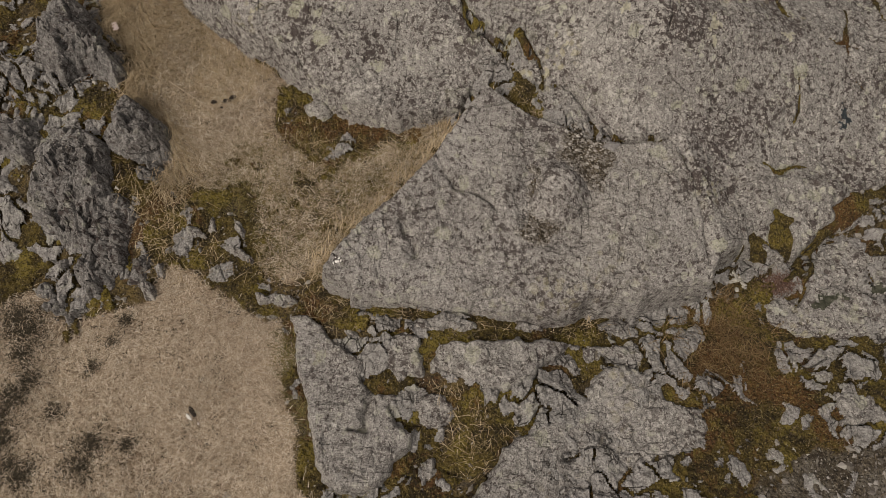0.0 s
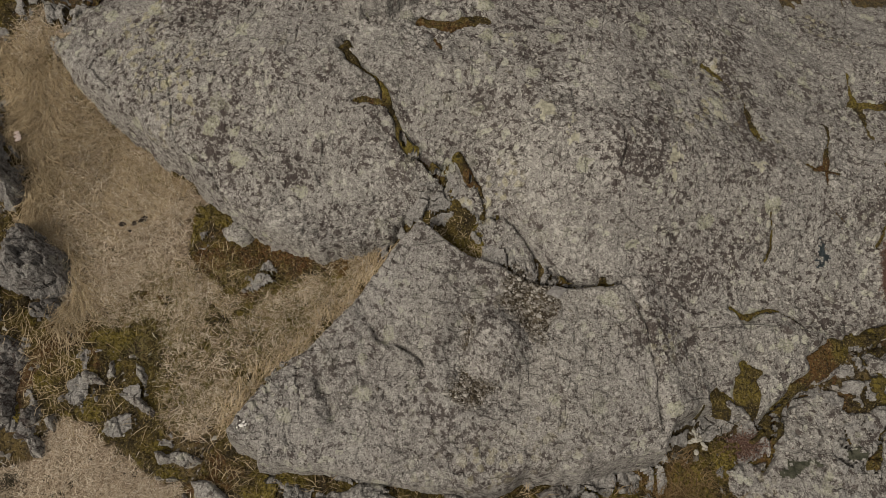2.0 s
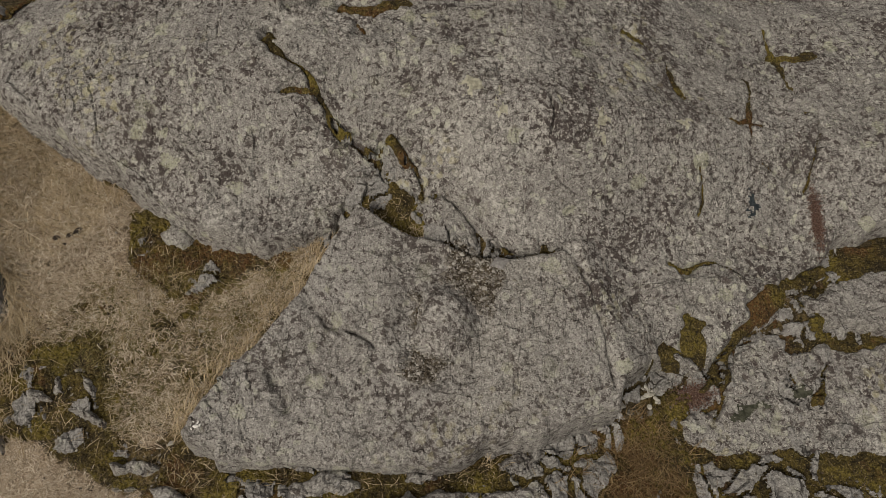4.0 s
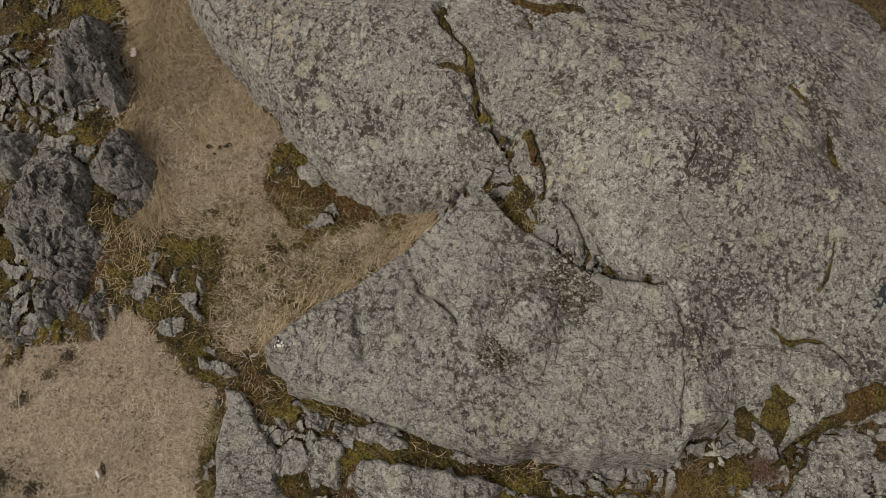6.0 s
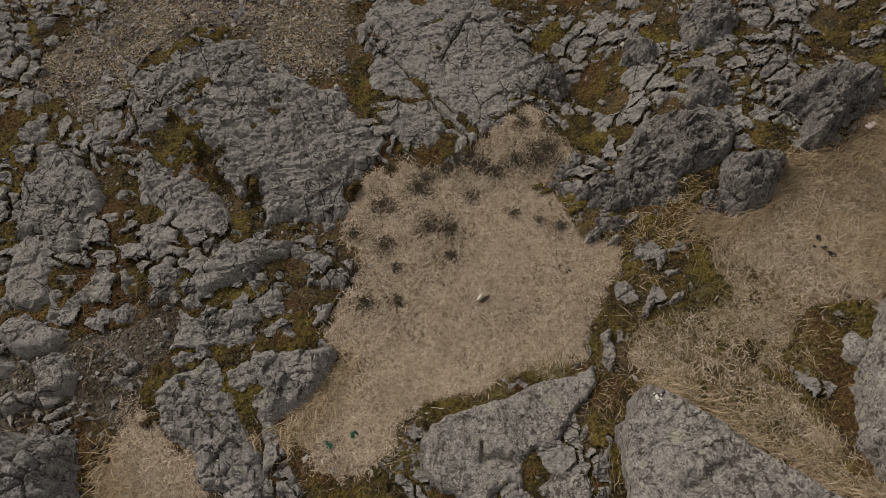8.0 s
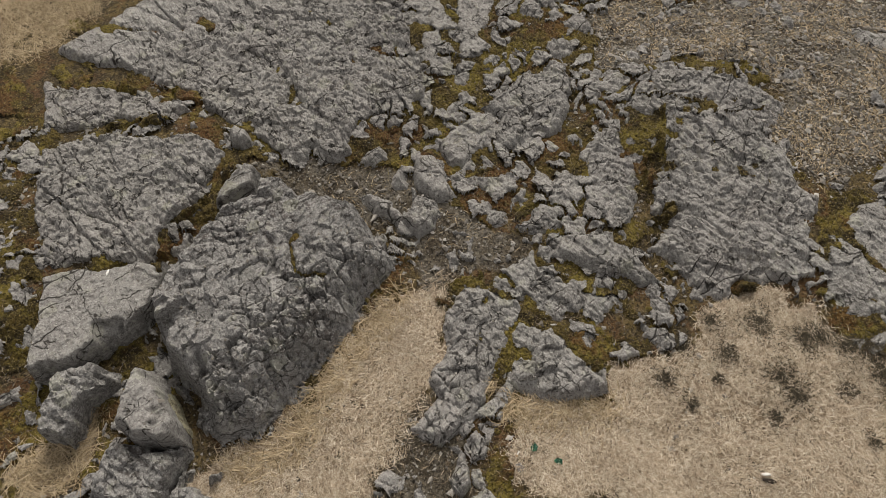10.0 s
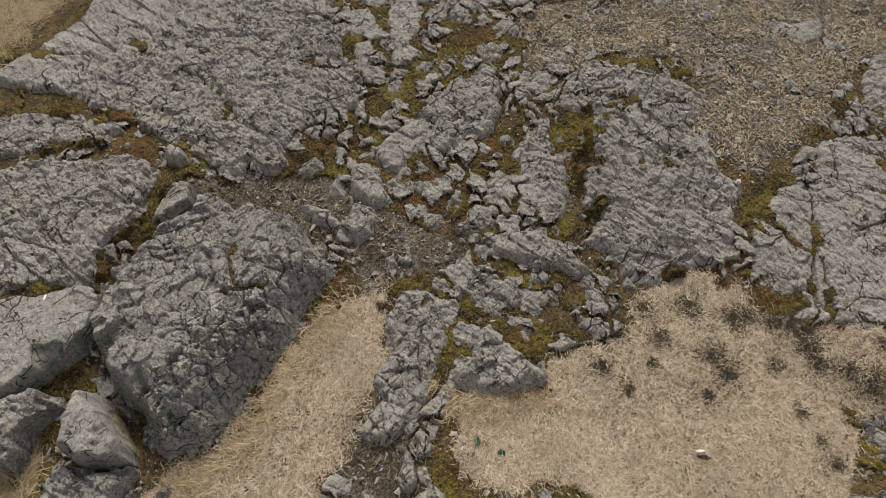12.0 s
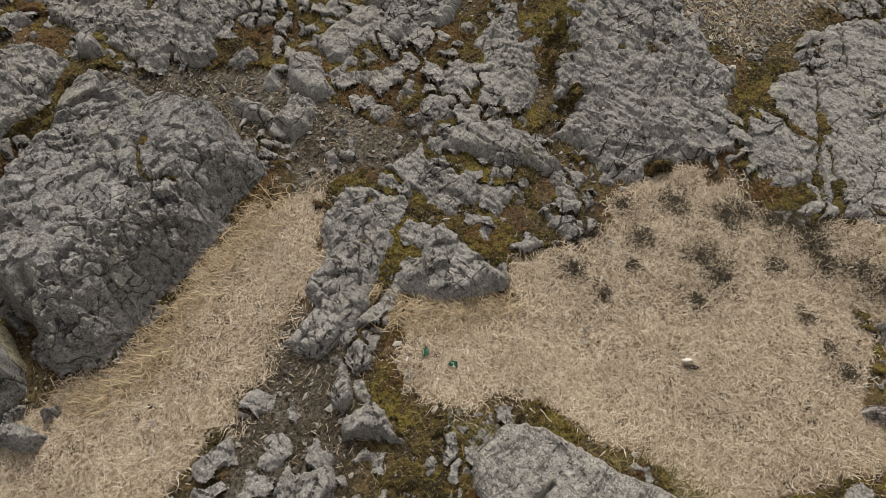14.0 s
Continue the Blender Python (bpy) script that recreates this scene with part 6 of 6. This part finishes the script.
MAT_PAPER = plain_material("white_paper", (0.62, 0.60, 0.56), (0.75, 0.73, 0.69), 200, 0.8)
MAT_FILTER = plain_material("tan_filter", (0.42, 0.28, 0.15), (0.52, 0.36, 0.21), 200, 0.8)
cx, cy = (-0.37, 0.21)
z = lie(cx, cy) + 0.022
bm = bmesh.new()
butt = thing("cigarette_butt", bm, MAT_PAPER, "white cigarette butt lying on yellow moss", "litter")
bm = bmesh.new()
rod(bm, (cx - 0.016, cy - 0.006, z), (cx + 0.004, cy + 0.002, z), 0.004)
part("paper", bm, MAT_PAPER, butt)
bm = bmesh.new()
rod(bm, (cx + 0.004, cy + 0.002, z), (cx + 0.014, cy + 0.006, z), 0.0041)
part("filter", bm, MAT_FILTER, butt, "tan filter end")

# a torn scrap: a pale curled end on a dark rolled piece
cx, cy = (-1.27, 1.1)
z = lie(cx, cy) + 0.02
bm = bmesh.new()
scrap = thing("litter_scrap", bm, MAT_PAPER, "crumpled scrap with a white end in dry grass", "litter")
bm = bmesh.new()
blob(bm, (cx - 0.005, cy + 0.02, z), (0.034, 0.013, 0.011), 3, -0.9)
part("dark_roll", bm, MAT_DARK, scrap)
bm = bmesh.new()
blob(bm, (cx - 0.012, cy - 0.012, z + 0.012), (0.026, 0.009, 0.006), 5, 2.4)
part("white_end", bm, MAT_PAPER, scrap, "white curled end")
stone("white chip beside a scrap in dry grass", cx + 0.035, cy - 0.035, 0.011, MAT_PALE)

# pale scrap in the long grass
cx, cy = (-2.12, 3.5)
bm = bmesh.new()
for k in range(3):
    blob(bm, (cx + 0.012 * k, cy - 0.022 * k, lie(cx, cy) + 0.06), (0.02, 0.014, 0.006), 11 + k, 0.5 * k)
thing("paper_scrap", bm, plain_material("pinkish_paper", (0.55, 0.45, 0.42), (0.68, 0.58, 0.55), 120), "pale pinkish scrap caught in long dry grass", "litter")

# long loose straws
for (ax, ay), (bx, by) in (((-1.71, 3.11), (-1.48, 2.98)), ((-1.06, 1.2), (-1.16, 1.09)), ((-1.55, 0.98), (-1.75, 1.0)), ((0.0, -0.72), (-0.16, -0.62)), ((-1.95, 1.45), (-1.86, 1.3))):
    bm = bmesh.new()
    rod(bm, (ax, ay, lie(ax, ay) + 0.03), (bx, by, lie(bx, by) + 0.03), 0.0028, 6, 0.0016)
    thing("straw", bm, MAT_STRAW, "long pale straw stalk lying on grass", "straw", "loose straw stalks")

# white bird splash on the slab's point
MAT_WHITE = plain_material("white_splash", (0.62, 0.61, 0.58), (0.80, 0.79, 0.76), 90)
cx, cy = (-0.54, 1.89)
bm = bmesh.new()
for dx, dy, r in ((0, 0, 0.022), (0.018, 0.02, 0.012), (-0.01, 0.026, 0.01), (0.03, 0.004, 0.012), (-0.02, -0.016, 0.008)):
    blob(bm, (cx + dx * 0.8, cy + dy * 0.8, lie(cx + dx * 0.8, cy + dy * 0.8) - 0.001), (r * 0.75, r * 0.42, 0.006), int(900 * (dx + 1)), 4 * dx * 10)
thing("bird_splash", bm, MAT_WHITE, "white bird splash on the slab's point", "stain")
cx, cy = (0.77, -1.94)
bm = bmesh.new()
blob(bm, (cx, cy, lie(cx, cy) + 0.003), (0.022, 0.007, 0.006), 9, 0.8)
thing("white_chip", bm, MAT_WHITE, "white chip lying on the flat rock", "stone")

# pale leafy lichen beside the brown hollow
cx, cy = (1.82, 2)
MAT_LEAFY = plain_material("leafy_lichen", (0.26, 0.25, 0.21), (0.46, 0.44, 0.39), 70, bump=0.8, depth=0.006)
bm = bmesh.new()
r = random.Random(4)
for k in range(26):
    a, d = r.uniform(0, 6.28), r.uniform(0, 0.062)
    blob(bm, (cx + d * math.cos(a) * 0.8, cy + d * math.sin(a) * 1.25, lie(cx, cy) + 0.012 + r.uniform(-0.004, 0.008)), (r.uniform(0.010, 0.020), r.uniform(0.008, 0.014), 0.007), k, a)
thing("lichen_clump", bm, MAT_LEAFY, "pale leafy lichen clump at the hollow's edge", "lichen")

# reddish stonecrop mats
for cx, cy, sx, sy, lean in ((*(2.06, 1.98), 0.11, 0.06, 0.0), (*(((2.87, 3)[0] + (2.98, 2.79)[0]) / 2, ((2.87, 3)[1] + (2.98, 2.79)[1]) / 2), 0.035, 0.15, 0.1)):
    n = 1800
    qx, qy = cx + rng.normal(0, sx * 0.5, n), cy + rng.normal(0, sy * 0.5, n)
    blades("stonecrop_mat", "reddish brown stonecrop mat in a rock joint", "plant", qx, qy, at(HIGH, qx, qy) + 0.004, rng.uniform(0.008, 0.02, n), rng.uniform(0.003, 0.006, n),
           rng.uniform(-3.2, 3.2, n), rng.uniform(0.4, 1.3, n), MAT_RED, 0.6, kind="")
